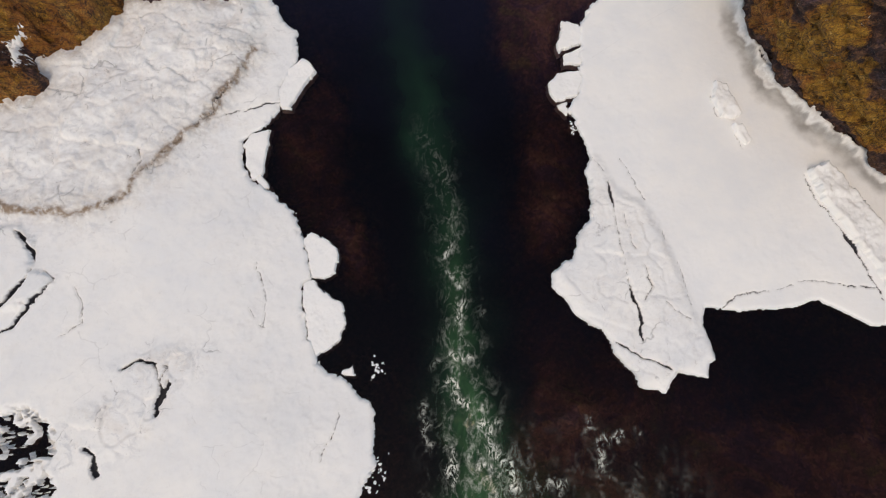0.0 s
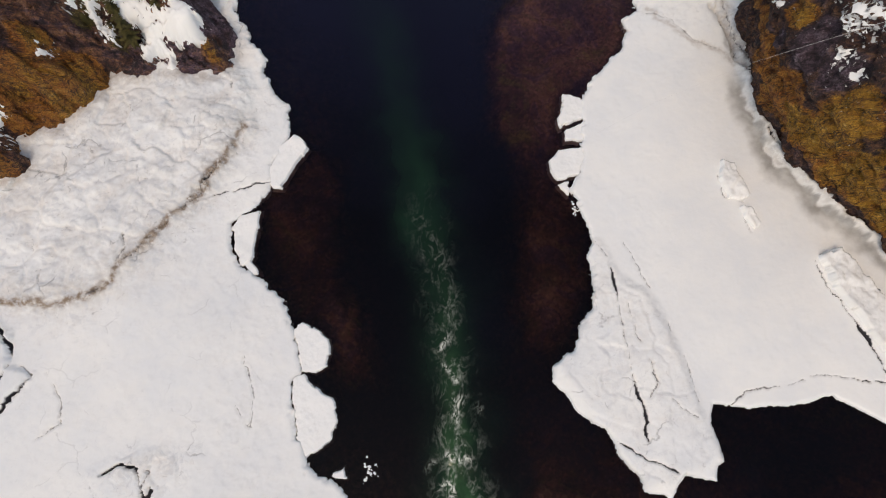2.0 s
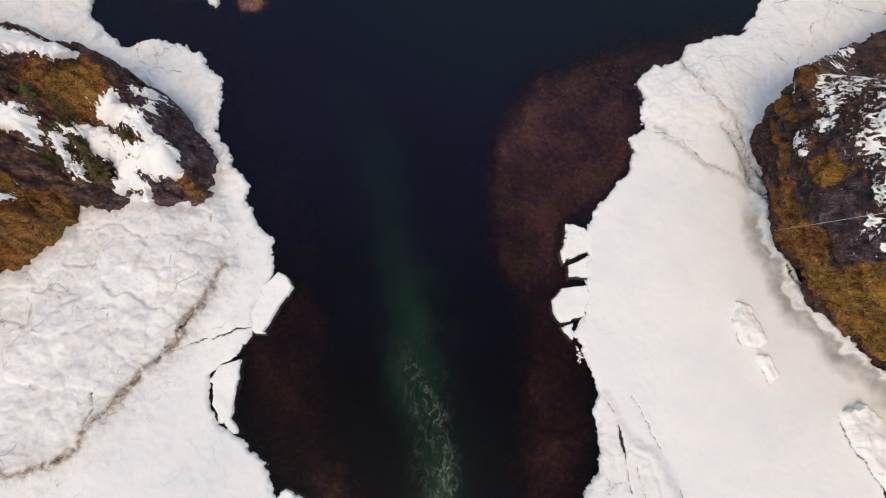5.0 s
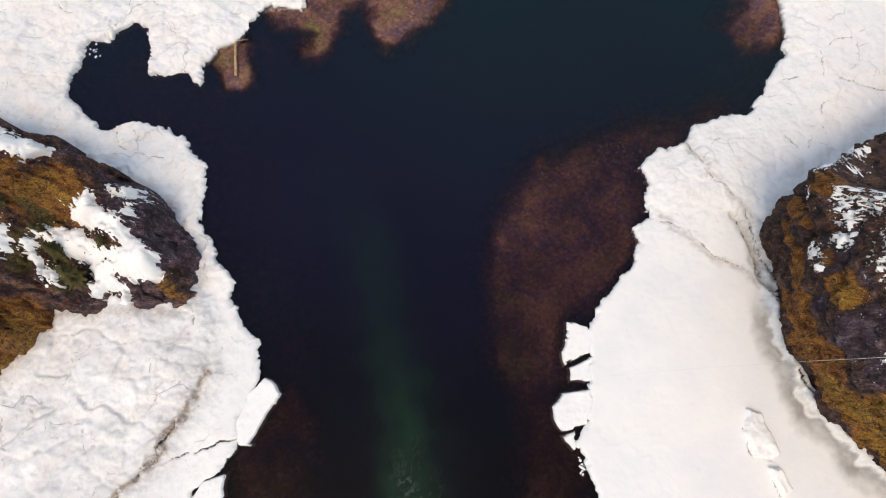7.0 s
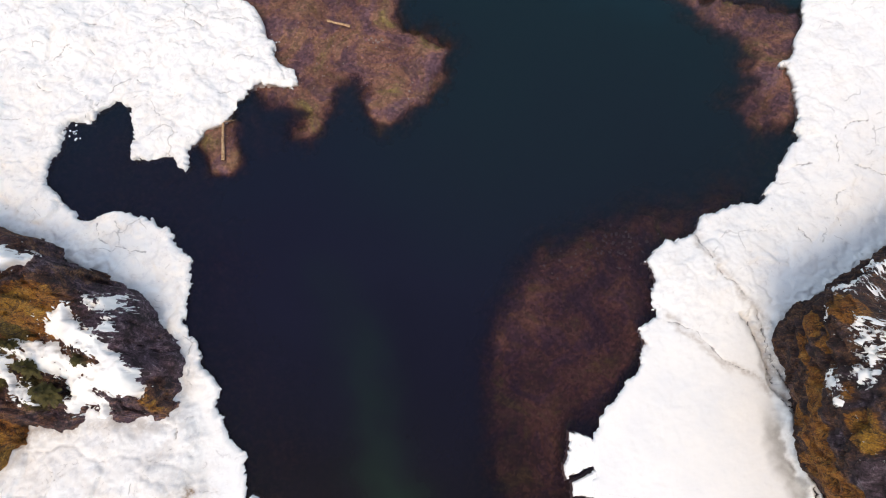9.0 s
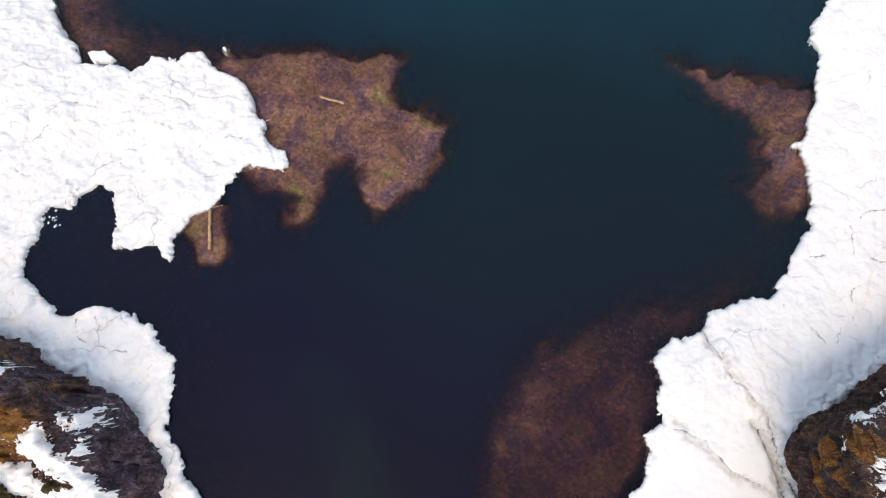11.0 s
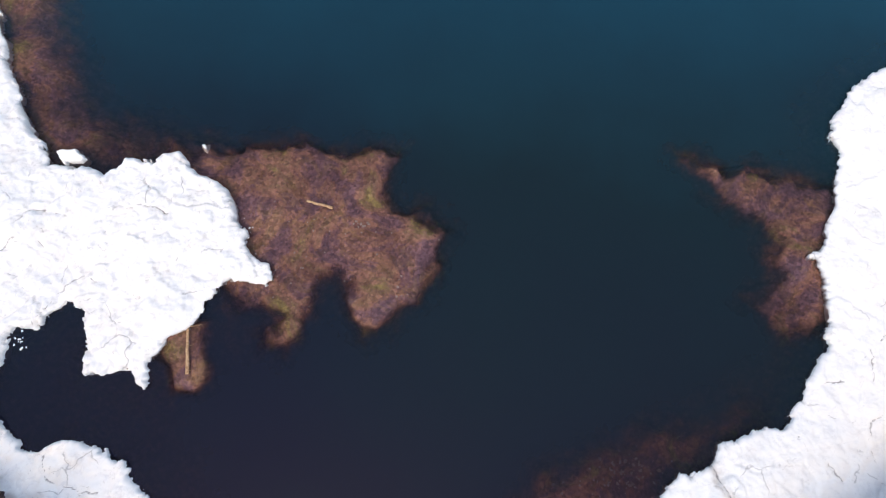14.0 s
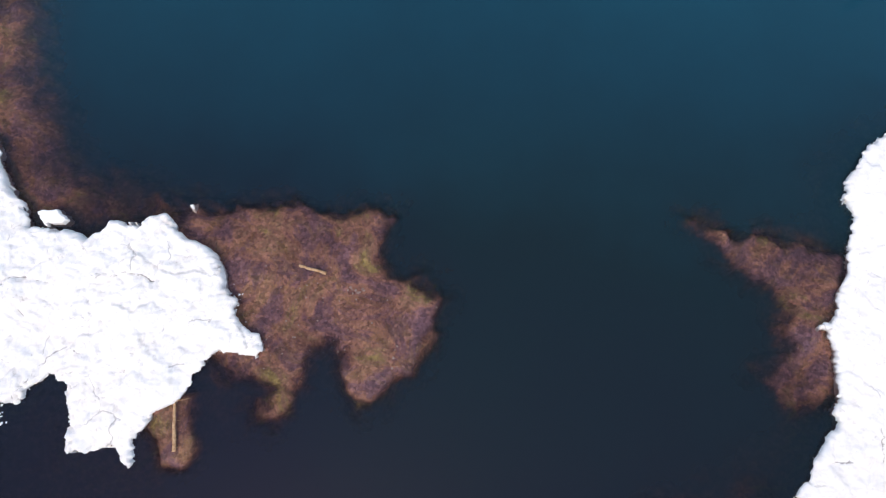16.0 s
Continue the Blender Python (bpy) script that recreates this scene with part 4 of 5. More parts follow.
def east_face():
    """A steep face that leans out over its foot, then the broken top behind it. Gives the places and which way is out."""
    t, x, y, nx, ny = along(FOOT_EAST, 0.18)
    u = np.concatenate([np.arange(0, 15.5, 0.16), 15.5 + np.cumsum(np.geomspace(0.2, 2.6, 22))])
    T, U = np.meshgrid(t, u)
    low = np.interp(y, [40, 44, 48, 60, 63, 65, 67, 70, 76, 84], [0.8, 0.9, 1.0, 1.0, 0.8, 0.66, 0.58, 0.55, 0.5, 0.4])[None]
    face = np.minimum(U, 15.5) * low
    back = np.maximum(U - 15.5, 0)
    f1, f2, r1, r2, r3, dx, dy = cells(T / 2.2 + 0.25 * U, U / 1.5, 120)
    g1, g2, q1 = cells(T / 0.8 - 0.3 * U, U / 0.6 + 0.25 * T, 121)[:3]
    crag = 0.6 * (r1 - 0.5) + 0.45 * ((r2 - 0.5) * dx + (r3 - 0.5) * dy) - 0.3 * (1 - smooth(0, 0.1, f2 - f1)) + 0.26 * (q1 - 0.5) - 0.12 * (1 - smooth(0, 0.12, g2 - g1))
    crag = crag + 0.4 * fbm(T * 0.45, U * 0.45, 123, 6, 0.6)
    lean = 0.20 * np.minimum(face, 10.0) - 0.42 * np.maximum(face - 10.0, 0)
    lean = lean * np.interp(y, [43, 47, 50, 62, 66], [0.45, 0.55, 1.1, 1.0, 0.4])[None]
    out = (lean + crag * smooth(0, 1.5, face)) * smooth(0, 1, face) - back
    height = 0.6 + face + 0.16 * back + 0.5 * fbm(T * 0.3, back * 0.3, 124, 5) * smooth(0, 3, back)
    PX, PY = x[None] - out * nx[None], y[None] - out * ny[None]
    return PX, PY, height


RUST_E = [(26.6, 59.3, 7.0, 1.3), (26.5, 57.5, 7.6, 1.4), (26.4, 55.9, 7.6, 1.4), (27.3, 53.9, 6.7, 1.8), (26.6, 61.1, 6.7, 0.8), (26.6, 63.2, 7.6, 1.4), (27.1, 63.9, 12.0, 1.2), (26.2, 64.7, 10.9, 1.2),
          (26.6, 61.8, 9.6, 0.9), (26.8, 58.4, 11.3, 0.9), (26.9, 55.9, 5.6, 1.2), (27.7, 51.5, 7.6, 2.2), (29.0, 51.2, 4.9, 2.0), (26.7, 62.1, 6.1, 1.0), (28.4, 53.0, 4.0, 1.6), (28.4, 57.0, 4.0, 1.3)]
OCHRE_E = [(26.6, 56.1, 12.1, 1.5), (27.0, 55.4, 12.3, 1.3), (29.9, 49.2, 5.2, 1.5), (29.6, 47.1, 8.0, 2.2), (29.6, 47.4, 10.7, 2.2), (31.1, 46.1, 8.6, 2.3), (30.3, 47.6, 12.3, 1.8), (31.3, 46.3, 10.8, 1.6),
           (33.5, 44.8, 6.4, 2.4), (33.2, 44.9, 8.5, 2.4), (35.7, 43.4, 5.0, 2.2), (33.2, 45.6, 3.9, 1.8), (31.1, 47.4, 5.9, 2.4), (29.4, 49.8, 6.8, 2.0), (36.1, 43.3, 5.3, 2.0), (37.3, 41.5, 4.4, 2.2)]
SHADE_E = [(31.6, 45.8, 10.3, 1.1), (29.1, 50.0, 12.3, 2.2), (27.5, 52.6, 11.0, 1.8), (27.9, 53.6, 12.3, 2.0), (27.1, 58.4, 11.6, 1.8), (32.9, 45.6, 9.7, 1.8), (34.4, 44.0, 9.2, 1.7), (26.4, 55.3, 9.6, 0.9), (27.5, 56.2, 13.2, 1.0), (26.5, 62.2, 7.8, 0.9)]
SNOW_E = [(29.1, 57.1, 16.1, 2.4), (28.6, 56.7, 14.8, 1.2), (29.2, 54.6, 16.2, 1.8), (28.5, 54.7, 15.8, 1.1), (29.4, 52.9, 15.6, 1.8), (29.2, 52.8, 14.7, 0.9), (28.2, 53.3, 14.7, 0.9), (28.1, 55.9, 15.0, 0.7), (26.0, 58.6, 10.5, 0.9),
          (27.1, 59.9, 12.1, 0.8), (29.1, 51.2, 12.9, 0.9), (29.6, 49.6, 13.2, 0.8), (26.5, 59.3, 9.6, 1.0), (26.2, 57.9, 10.8, 0.6), (26.5, 63.9, 9.6, 0.7), (27.4, 62.4, 12.6, 1.0), (27.3, 59.6, 12.3, 1.0),
          (27.4, 61.2, 13.0, 1.2), (28.0, 62.0, 14.1, 1.6), (30.1, 65.7, 10.2, 1.1), (28.0, 66.0, 10.5, 1.1), (29.6, 66.8, 10.0, 1.2), (31.5, 68.0, 9.5, 1.4), (31.0, 60.0, 16.5, 3.0)]


def blobs(X, Y, Z, places):
    v = np.zeros(X.shape)
    for bx, by, bz, r in places:
        v = np.maximum(v, 1 - np.sqrt((X - bx) ** 2 + (Y - by) ** 2 + (Z - bz) ** 2) / r)
    return np.clip(v, 0, 1)


CX, CY, CZ = east_face()
GRID = np.arange(CX.size).reshape(CX.shape)
QUADS = np.stack([GRID[:-1, :-1], GRID[:-1, 1:], GRID[1:, 1:], GRID[1:, :-1]], -1).reshape(-1, 4)
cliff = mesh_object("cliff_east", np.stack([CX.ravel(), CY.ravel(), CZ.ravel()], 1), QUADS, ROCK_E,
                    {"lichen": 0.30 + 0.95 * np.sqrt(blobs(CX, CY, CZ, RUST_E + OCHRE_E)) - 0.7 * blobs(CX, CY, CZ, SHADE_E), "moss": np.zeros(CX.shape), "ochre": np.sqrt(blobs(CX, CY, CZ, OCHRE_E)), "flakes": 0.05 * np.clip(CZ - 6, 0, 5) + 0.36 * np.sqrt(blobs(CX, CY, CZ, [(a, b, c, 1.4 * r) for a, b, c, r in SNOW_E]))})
tagged(cliff, "steep brown and ochre rock cliff dusted with snow", "cliff", kind="structure")


def snow_on_cliff():
    """Snow that lies on the ledges and the brow of the east cliff."""
    near = blobs(CX, CY, CZ, SNOW_E)
    cover = near + 0.8 * smooth(0.0, 0.2, near) * fbm(CX * 1.9 + CZ, CY * 1.9 - 0.5 * CZ, 130, 6, 0.85) - 0.42
    gx = np.stack([np.gradient(a, axis=1) for a in (CX, CY, CZ)], -1)
    gu = np.stack([np.gradient(a, axis=0) for a in (CX, CY, CZ)], -1)
    nrm = np.cross(gx, gu)
    nrm /= np.linalg.norm(nrm, axis=-1, keepdims=True) + 1e-9
    nrm = np.where(nrm[..., 2:] + -nrm[..., :1] < 0, -nrm, nrm)
    thick = -0.07 + 0.13 * smooth(-0.04, 0.12, cover)
    P = np.stack([CX, CY, CZ], -1) + nrm * thick[..., None]
    ok = (cover > -0.06).ravel()
    q = QUADS[ok[QUADS].any(1)]
    used = np.unique(q)
    back = np.zeros(CX.size, np.int64)
    back[used] = np.arange(len(used))
    zero = np.zeros(len(used))
    return mesh_object("snow_cover", P.reshape(-1, 3)[used], back[q], FLOE, {"dirt": zero, "wet": zero})


tagged(snow_on_cliff(), "thin white snow lying on the ledges of the cliff", "snow", kind="stuff")


# ---- things on the ice and the rock ----
def floe(outline, level, seed, label, tilt=(0.0, 0.0), res=0.075, floor=None, name="ice_floe", group="floes broken from the ice edge", rough=0.05):
    """A slab of snow-covered ice with a broken edge; level is its top above the water or above floor(X, Y)."""
    xs, ys = [p[0] for p in outline], [p[1] for p in outline]
    mx, my = sum(xs) / len(xs), sum(ys) / len(ys)

    def top(X, Y):
        jx, jy = jag(X, Y, seed, 0.55)
        sd = signed(jx, jy, outline)
        under = -0.55 if floor is None else floor(X, Y) - 0.25
        base = 0.0 if floor is None else floor(X, Y)
        h = base + level + tilt[0] * (X - mx) + tilt[1] * (Y - my) + rough * fbm(X * 0.8, Y * 0.8, seed + 3, 5, 0.6)
        return under + (h - under) * smooth(-0.03, 0.10, sd)

    ob = height_sheet(name, np.arange(min(xs) - 0.4, max(xs) + 0.4, res), np.arange(min(ys) - 0.4, max(ys) + 0.4, res), top, FLOE,
                      lambda X, Y, Z: signed(*jag(X, Y, seed, 0.55), outline) > -0.02, lambda X, Y, Z: {"dirt": np.zeros(X.shape), "wet": np.zeros(X.shape)})
    return tagged(ob, label, "ice floe" if floor is None else "ice block", group)


FLOES = [
    ([(-10.4, 19.9), (-11.5, 22.0), (-12.05, 24.4), (-12.15, 26.4), (-11.4, 26.7), (-10.2, 25.7), (-8.7, 24.8), (-8.1, 23.1), (-8.6, 21.4)], 0.42, "large rounded white floe resting against the ice edge"),
    ([(-11.6, 26.9), (-12.2, 28.9), (-12.8, 30.4), (-11.9, 31.1), (-10.6, 30.5), (-9.6, 29.6), (-9.3, 28.5), (-9.4, 27.5), (-10.3, 26.8)], 0.45, "white floe with a ragged outer edge"),
    ([(-17.8, 35.6), (-18.9, 37.2), (-19.3, 39.2), (-18.8, 40.4), (-17.0, 41.1), (-17.0, 39.0), (-16.9, 36.6)], 0.35, "tall square-cornered white floe in a notch"),
    ([(-17.9, 36.2), (-17.2, 36.5), (-16.1, 35.1), (-16.8, 35.0)], 0.3, "small splinter of white ice beside a floe"),
    ([(-13.4, 47.5), (-14.7, 48.7), (-15.95, 47.5), (-16.65, 45.0), (-16.3, 43.2), (-15.4, 43.2)], 0.5, "long slanted white slab broken from the shore ice"),
    ([(-8.3, 18.8), (-7.2, 19.7), (-6.9, 18.5), (-7.7, 18.5)], 0.3, "small triangular white floe by the rapids"),
    ([(10.5, 54.8), (12.8, 54.2), (12.8, 52.3), (11.2, 51.5), (10.3, 50.9), (10.1, 52.0), (10.5, 52.9)], 0.4, "pointed white floe beside the smooth shelf"),
    ([(10.6, 50.6), (11.3, 51.2), (12.75, 51.9), (12.8, 49.9), (10.9, 49.6)], 0.38, "square white floe split from its neighbour"),
    ([(9.2, 47.8), (10.0, 48.6), (12.6, 49.2), (12.7, 48.0), (12.1, 46.1), (10.0, 45.5), (9.3, 46.6)], 0.45, "broad white floe with a notched edge"),
    ([(10.0, 45.2), (11.2, 45.6), (11.1, 44.0), (10.4, 44.7)], 0.35, "small wedge of white ice under a broad floe"),
    ([(-36.4, 96.0), (-34.7, 96.3), (-33.5, 95.5), (-33.8, 95.0), (-35.5, 94.8)], 0.5, "rounded white lump of ice off the northern shore"),
    ([(-23.9, 97.6), (-23.2, 97.9), (-23.3, 97.1)], 0.25, "tiny white floe drifting beyond the ice point"),
]
for k, (outline, level, words) in enumerate(FLOES):
    floe(outline, level, 200 + 7 * k, words, (0.02 * math.sin(k * 2.1), 0.02 * math.cos(k * 1.7)))

BLOCKS = [
    ([(25.0, 48.1), (26.3, 47.7), (27.6, 44.9), (27.0, 44.3), (25.5, 44.4), (24.8, 46.3)], 0.45, "raised block of white ice frozen into the smooth shelf"),
    ([(26.5, 43.5), (27.5, 43.6), (28.3, 42.0), (27.5, 41.5), (26.8, 42.5)], 0.35, "small broken block of white ice on the shelf"),
    ([(33.1, 39.3), (34.8, 40.1), (36.2, 38.7), (40.0, 33.4), (44, 27), (41, 25.5), (39.3, 28.4), (36.7, 32.6), (34.1, 36.3)], 0.5, "long tilted slab of white ice along a dark crack"),
]
for k, (outline, level, words) in enumerate(BLOCKS):
    floe(outline, level, 320 + 9 * k, words, (-0.10 if k < 2 else -0.06, 0.03), 0.11, lambda X, Y: 1.05 + 0.0 * X, "ice_block", "ice blocks on the shelf", 0.12)

SNOW_HOLLOW = [(-29.1, 62.1), (-28.7, 62.0), (-28.4, 61.3), (-27.2, 60.5), (-26.0, 59.9), (-25.3, 59.1), (-24.4, 58.4), (-24.0, 57.9), (-23.4, 57.6), (-23.6, 57.1), (-23.0, 56.0), (-23.7, 55.7), (-24.9, 55.5),
               (-26.0, 55.7), (-26.9, 56.0), (-27.2, 55.7), (-26.7, 55.3), (-26.1, 54.7), (-26.4, 53.5), (-27.0, 53.5), (-27.2, 54.8), (-27.9, 54.7), (-28.8, 54.2), (-28.9, 54.8), (-28.6, 55.4), (-29.0, 56.0),
               (-29.4, 56.8), (-30.8, 57.2), (-31.5, 57.5), (-32.3, 58.1), (-32.8, 58.4), (-32.2, 59.3), (-30.9, 59.2), (-30.1, 59.2), (-28.9, 58.7), (-27.9, 58.1), (-26.8, 57.7), (-26.1, 57.8), (-26.2, 58.5),
               (-26.8, 58.8), (-27.9, 59.0), (-29.7, 59.4), (-30.6, 60.2), (-29.9, 60.9), (-29.4, 61.3)]
SNOW_W = [
    (SNOW_HOLLOW, "large forked patch of old snow in a hollow of the rock"),
    ([(-28.0, 62.9), (-27.3, 62.8), (-26.6, 62.1), (-26.1, 61.9), (-25.9, 61.4), (-26.6, 61.7), (-27.4, 62.2)], "narrow slanting strip of snow on dark rock"),
    ([(-26.9, 62.9), (-26.5, 63.3), (-25.9, 63.3), (-26.0, 62.9), (-25.2, 62.1), (-25.3, 61.7), (-25.9, 62.4), (-25.8, 61.9), (-26.2, 61.9)], "forked dab of snow on dark rock"),
    ([(-25.7, 61.1), (-25.3, 61.0), (-24.9, 60.6), (-25.3, 60.0), (-25.6, 60.3)], "small dab of snow on dark rock"),
    ([(-44, 67.8), (-41.3, 67.6), (-37.5, 67.2), (-35.5, 66.4), (-34.4, 66.2), (-33.6, 65.9), (-32.2, 65.5), (-32.4, 65.2), (-33.1, 64.4), (-33.7, 63.8), (-34.7, 64.5), (-37.3, 64.1), (-44, 64)], "snow drift on the far shoulder of the rock"),
    ([(-32.7, 58.1), (-32.3, 57.6), (-32.5, 57.1), (-32.0, 56.5), (-31.2, 55.5), (-30.6, 54.9), (-31.1, 54.8), (-31.7, 55.0), (-32.3, 55.7), (-32.8, 56.5), (-33.3, 56.8), (-33.4, 57.2), (-33.0, 57.7)], "strip of snow between the stunted spruces"),
    ([(-41.5, 57.9), (-38.5, 58.2), (-36.4, 58.8), (-34.8, 59.1), (-34.2, 59.1), (-34.2, 58.3), (-33.7, 58.6), (-33.9, 57.8), (-33.7, 57.0), (-34.0, 56.5), (-34.5, 57.0), (-36.1, 57.4), (-37.4, 56.7), (-41.3, 56.7)], "tongue of snow in a gully of the rock"),
    ([(-35.9, 52.1), (-35.5, 52.6), (-35.3, 52.6), (-35.1, 52.2), (-35.6, 51.8)], "speck of snow on brown rock"),
    ([(-40.8, 46.3), (-39.8, 47.3), (-39.3, 47.7), (-39.5, 47.2), (-39.6, 46.5), (-39.2, 45.5), (-38.8, 44.1), (-38.9, 43.6), (-39.4, 44.4), (-40.0, 45.3)], "small hook of snow low on the rock"),
]


def snow_patch(outline, words, seed, grow):
    xs, ys = [p[0] for p in outline], [p[1] for p in outline]

    def cover(X, Y):
        return signed(X + 0.2 * fbm(X * 1.6, Y * 1.6, seed, 5, 0.7), Y + 0.2 * fbm(X * 1.6, Y * 1.6, seed + 1, 5, 0.7), outline) + grow

    def lie(X, Y):
        rock, c = rock_west(X, Y), cover(X, Y)
        return rock + np.maximum(rock_west(X, Y, 0.12) + 0.1 - rock, 0) * smooth(0.0, 0.5, c) - 0.14 + 0.28 * smooth(-0.15, 0.2, c)

    ob = height_sheet("snow_patch", np.arange(min(xs) - 0.6, max(xs) + 0.6, 0.12), np.arange(min(ys) - 0.6, max(ys) + 0.6, 0.12),
                      lie, FLOE, lambda X, Y, Z: cover(X, Y) > -0.2,
                      lambda X, Y, Z: {"dirt": np.zeros(X.shape), "wet": np.zeros(X.shape)})
    return tagged(ob, words, "snow patch", "snow patches on the rock")


for k, (outline, words) in enumerate(SNOW_W):
    snow_patch(outline, words, 400 + 5 * k, 0.02)


# ---- wood ----
def plain_material(name, dark, light, scale, rough=0.8, relief=0.02):
    m, n, l, p = nodes(name)
    f = noise_node(n, l, scale, 8, 0.65)
    l.new(ramp(n, l, f, (0.32, dark), (0.68, light)), p.inputs["Base Color"])
    p.inputs["Roughness"].default_value = rough
    l.new(bump(n, l, f, 0.6, relief), p.inputs["Normal"])
    return m


WOOD = plain_material("bleached_wood", (0.27, 0.13, 0.06), (0.62, 0.42, 0.25), 6.0)
BARK = plain_material("spruce_bark", (0.05, 0.035, 0.025), (0.13, 0.09, 0.06), 9.0)
NEEDLE = plain_material("spruce_needles", (0.024, 0.022, 0.005), (0.105, 0.085, 0.018), 3.0)
ROPE = plain_material("steel_cable", (0.55, 0.54, 0.54), (0.70, 0.69, 0.68), 4.0, 0.5)
STONE = plain_material("pale_stone", (0.30, 0.25, 0.22), (0.62, 0.56, 0.52), 3.0)


def stem(bm, a, b, ra, rb, sides=8, rings=6, bend=0.0, seed=0):
    """A tapered, slightly crooked stem from a to b, closed at both ends."""
    a, b = Vector(a), Vector(b)
    turn = (b - a).to_track_quat("Z", "Y")
    rnd = random.Random(seed)
    loops = []
    for k in range(rings + 1):
        f = k / rings
        c = a.lerp(b, f) + turn @ Vector((rnd.uniform(-bend, bend), rnd.uniform(-bend, bend), 0)) * (0 < k < rings)
        r = (ra + (rb - ra) * f) * rnd.uniform(0.92, 1.08)
        loops.append([bm.verts.new(c + turn @ Vector((math.cos(q) * r, math.sin(q) * r, 0))) for q in [2 * math.pi * j / sides for j in range(sides)]])
    for p, q in zip(loops, loops[1:]):
        for j in range(sides):
            bm.faces.new((p[j], p[(j + 1) % sides], q[(j + 1) % sides], q[j])).smooth = True
    bm.faces.new(loops[0][::-1])
    bm.faces.new(loops[-1])


def part(name, bm, material, parent, label=""):
    me = bpy.data.meshes.new(name)
    bm.to_mesh(me)
    bm.free()
    me.materials.append(material)
    ob = new(name, me)
    ob.parent = parent
    if label:
        ob["label"] = label
    return ob


def drift_log(a, b, ra, rb, stubs, words, seed):
    base = new("driftwood_log")
    bm = bmesh.new()
    stem(bm, a, b, ra, rb, 10, 10, 0.035, seed)
    part("trunk", bm, WOOD, base)
    for f, side, up, length, r in stubs:
        s0 = Vector(a).lerp(Vector(b), f)
        bm = bmesh.new()
        stem(bm, s0, s0 + Vector((side * length, length * 0.25, up)), r, r * 0.5, 6, 3, 0.02, seed + 3)
        part("branch_stub", bm, WOOD, base)
    return tagged(base, words, "log", "driftwood on the shoals")


drift_log((-22.2, 81.2, 0.06), (-21.6, 77.2, -0.02), 0.11, 0.16, [(0.03, 1, 0.02, 1.2, 0.06), (0.42, 1, 0.02, 0.5, 0.03), (0.93, 1, 0.02, 0.45, 0.04)], "long peeled log with branch stubs in shallow water", 41)
drift_log((-13.6, 93.05, 0.0), (-11.2, 92.55, -0.02), 0.11, 0.15, [(0.2, -1, 0.03, 0.25, 0.04)], "short bleached log lying on the brown shoal", 42)


def spruce(place, height, seed, words, group, lean=(0.0, 0.0), spread=0.22):
    """A spruce: a tapered trunk, whorls of drooping boughs, and needles set along every bough."""
    base = new("spruce_tree")
    base.location = place
    rnd = random.Random(seed)
    tip = Vector((lean[0] * height, lean[1] * height, height))
    bm = bmesh.new()
    stem(bm, (0, 0, -0.3), tip, height * 0.022 + 0.02, 0.01, 7, 8, height * 0.004, seed)
    part("trunk", bm, BARK, base)
    green = bmesh.new()
    levels = int(10 + height * 1.6)
    for k in range(levels):
        f = 0.08 + 0.9 * k / levels
        reach = height * spread * (1 - f) ** 0.8 * rnd.uniform(0.75, 1.15) + 0.06
        for j in range(rnd.randint(4, 6)):
            q = rnd.uniform(0, 2 * math.pi)
            root = tip * f
            out = Vector((math.cos(q), math.sin(q), rnd.uniform(-0.35, 0.05))) * reach * rnd.uniform(0.7, 1.1)
            stem(green, root, root + out, 0.008 + reach * 0.012, 0.003, 4, 2, 0.01, rnd.randint(0, 9999))
            side = Vector((-math.sin(q), math.cos(q), 0))
            blades = max(6, int(10 + reach * 7))
            for i in range(blades):
                g = 0.15 + 0.85 * i / blades
                p0 = root + out * g
                for sgn in (-1, 1):
                    w = reach * 0.30 * (1.15 - g) * rnd.uniform(0.7, 1.2) + 0.03
                    e = p0 + (side * sgn + out.normalized() * 0.7 + Vector((0, 0, rnd.uniform(-0.35, 0.1)))) * w
                    d = out.normalized() * (0.03 + w * 0.16)
                    green.faces.new([green.verts.new(p0 - d), green.verts.new(p0 + d), green.verts.new(e)])
    part("crown", green, NEEDLE, base, "dark olive boughs and needles")
    return tagged(base, words, "tree", group)


for place, h, sd, lean in (((-29.8, 55.5), 3.6, 51, (0.08, 0.02)), ((-31.0, 57.3), 2.8, 52, (0.05, 0.0)), ((-27.2, 57.9), 1.3, 53, (0.2, 0.0)), ((-32.4, 58.7), 2.2, 54, (0.05, 0.1)), ((-33.6, 59.8), 2.0, 55, (0.1, 0.1)), ((-33.2, 56.2), 1.8, 56, (0.0, 0.0))):
    z = float(rock_west(np.array([place[0]]), np.array([place[1]]))[0])
    spruce((*place, z - 0.05), h, sd, "stunted olive-green spruce growing out of the rock", "stunted spruces on the rock", lean, 0.34)
for place, top_z, sd in (((55.5, 141.5), 24.0, 61), ((59, 146), 22.0, 62), ((-58, 123), 21.0, 63), ((-60.5, 119), 23.0, 64), ((-62, 128), 22.0, 65)):
    z = float(ground_height(np.array([place[0]]), np.array([place[1]]))[0])
    spruce((*place, z - 0.1), top_z - z, sd, "tall dark spruce on the snowy river bank", "spruces on the bank")

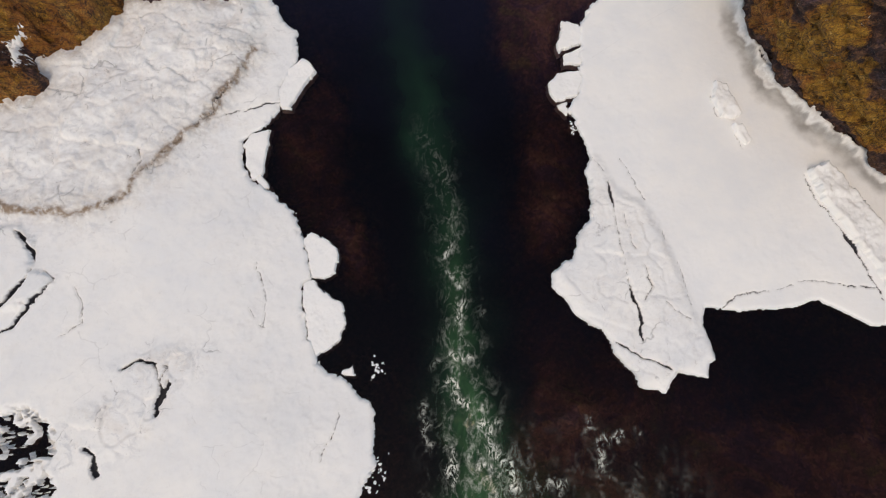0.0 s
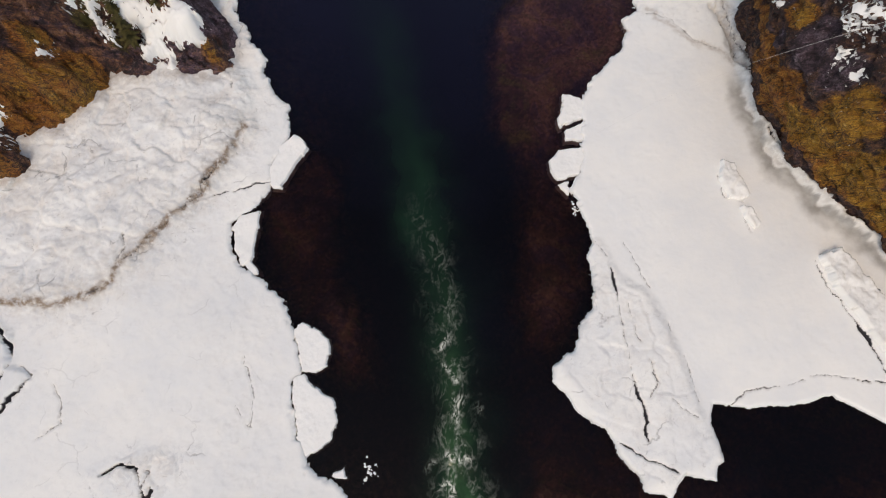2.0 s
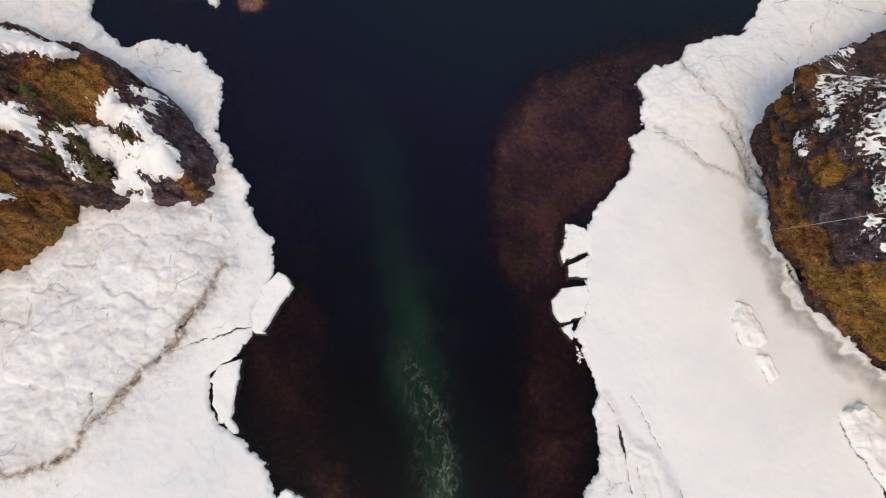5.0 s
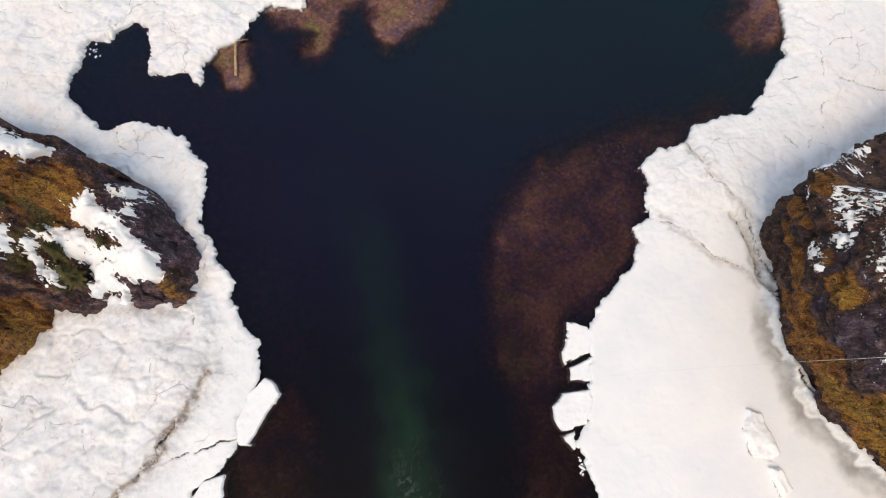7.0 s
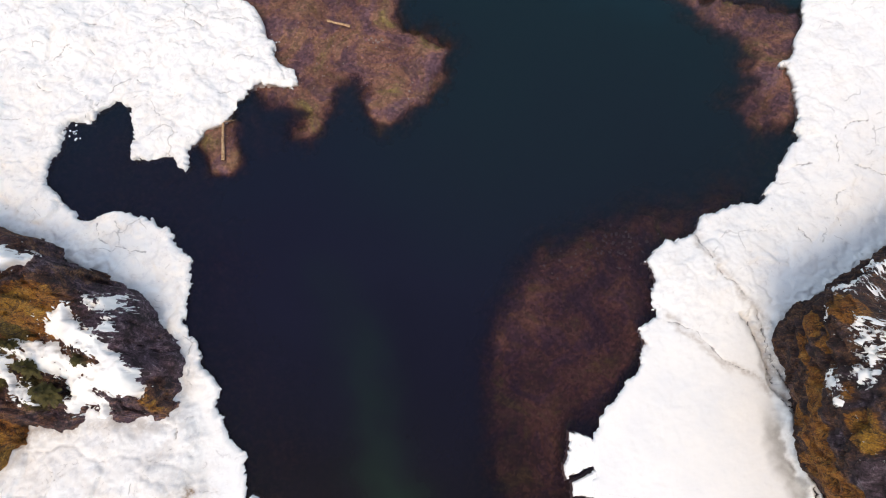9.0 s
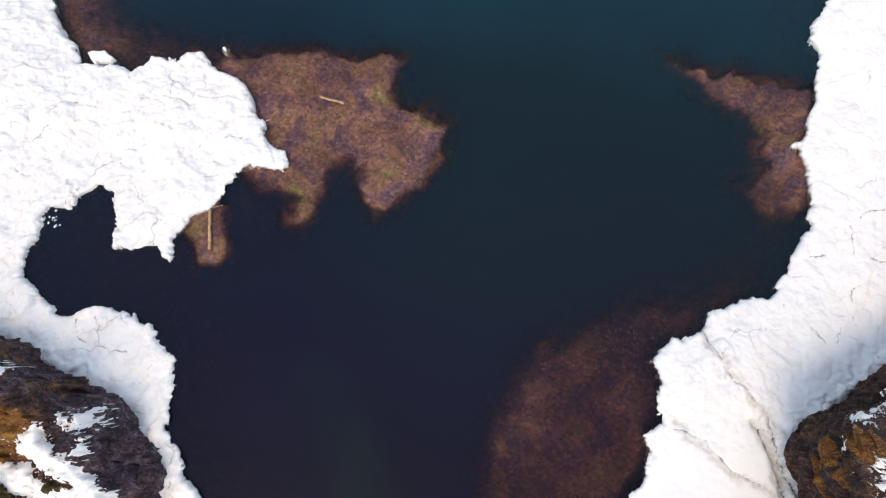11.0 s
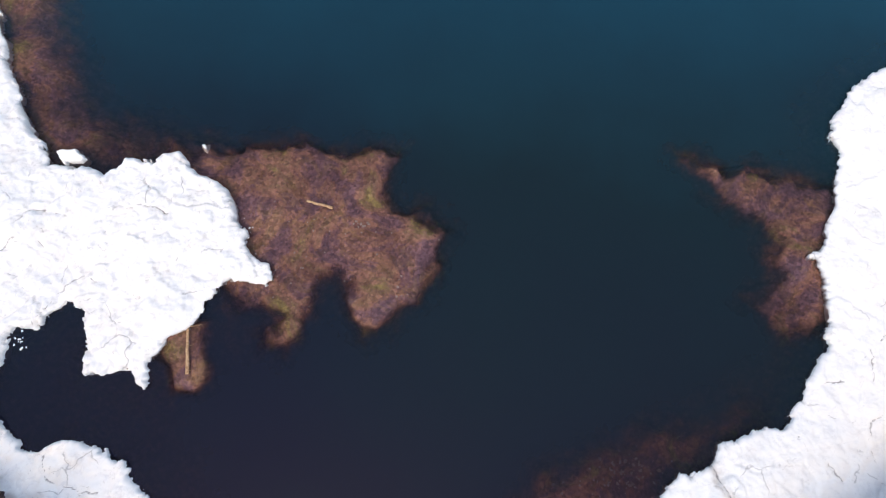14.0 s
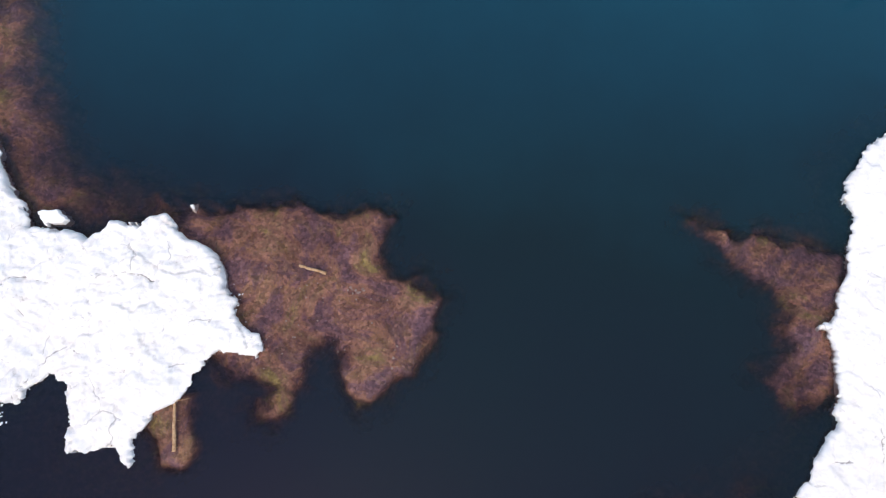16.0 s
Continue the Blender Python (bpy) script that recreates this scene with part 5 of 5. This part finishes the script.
# ---- cable from the cliff brow down to the ice ----
bm = bmesh.new()
CABLE = [(36.0, 51.3, 22.4), (28.0, 50.95, 16.7), (22.0, 50.65, 12.2), (17.0, 50.35, 6.6), (13.4, 50.1, 0.9)]
for k, (a, b) in enumerate(zip(CABLE, CABLE[1:])):
    stem(bm, a, b, 0.018 if k < 2 else 0.005, 0.018 if k < 1 else 0.005, 6, 6, 0.0, k)
cable = part("cable", bm, ROPE, None)
tagged(cable, "thin frosted white steel cable stretched from the cliff to the ice", "cable")


# ---- small broken ice and pale stones ----
def scatter(name, places, material, words, category, seed):
    """Small angular pieces, joined."""
    rnd = random.Random(seed)
    bm = bmesh.new()
    for cx, cy, spread_x, spread_y, count, size, z in places:
        for _ in range(count):
            r = size * rnd.uniform(0.4, 1.3)
            m = Matrix.Translation((rnd.gauss(cx, spread_x), rnd.gauss(cy, spread_y), z)) @ Euler((rnd.uniform(-0.4, 0.4), rnd.uniform(-0.4, 0.4), rnd.uniform(0, 6))).to_matrix().to_4x4() @ Matrix.Diagonal((r, r * rnd.uniform(0.5, 0.9), r * 0.4, 1))
            made = bmesh.ops.create_icosphere(bm, subdivisions=1, radius=1.0, matrix=m)
            for v in made["verts"]:
                v.co += Vector((rnd.uniform(-1, 1), rnd.uniform(-1, 1), rnd.uniform(-0.5, 0.5))) * r * 0.22
    ob = part(name, bm, material, None)
    return tagged(ob, words, category, kind="stuff")


scatter("ice_fragments", [(-5.3, 19.2, 0.35, 0.5, 22, 0.14, 0.02), (-4.4, 11.2, 0.3, 0.8, 26, 0.14, 0.02), (-4.9, 8.6, 0.4, 0.6, 14, 0.16, 0.02), (11.7, 43.0, 0.25, 0.35, 24, 0.12, 0.02),
                          (-18.6, 88.8, 0.25, 0.6, 40, 0.11, 0.05), (-35.7, 79.0, 0.3, 0.4, 16, 0.11, 0.03), (14.2, 57.0, 0.1, 0.1, 5, 0.12, 0.03), (18.2, 65.5, 0.1, 0.2, 7, 0.1, 0.03)],
        FLOE, "small broken bits of white ice along the edge", "ice fragments", 71)
scatter("shoal_stones", [(-8.6, 91.3, 0.4, 0.3, 16, 0.13, -0.3), (-5.2, 86.0, 0.6, 0.6, 12, 0.12, -0.3), (-6.6, 83.5, 0.6, 0.5, 10, 0.14, -0.32), (-12, 88, 4.0, 3.5, 60, 0.09, -0.33),
                         (15.5, 71.5, 1.6, 0.9, 60, 0.16, -0.7), (11, 70, 2.5, 1.2, 30, 0.14, -0.75)],
        STONE, "pale stones on the brown shoals under water", "stones", 72)
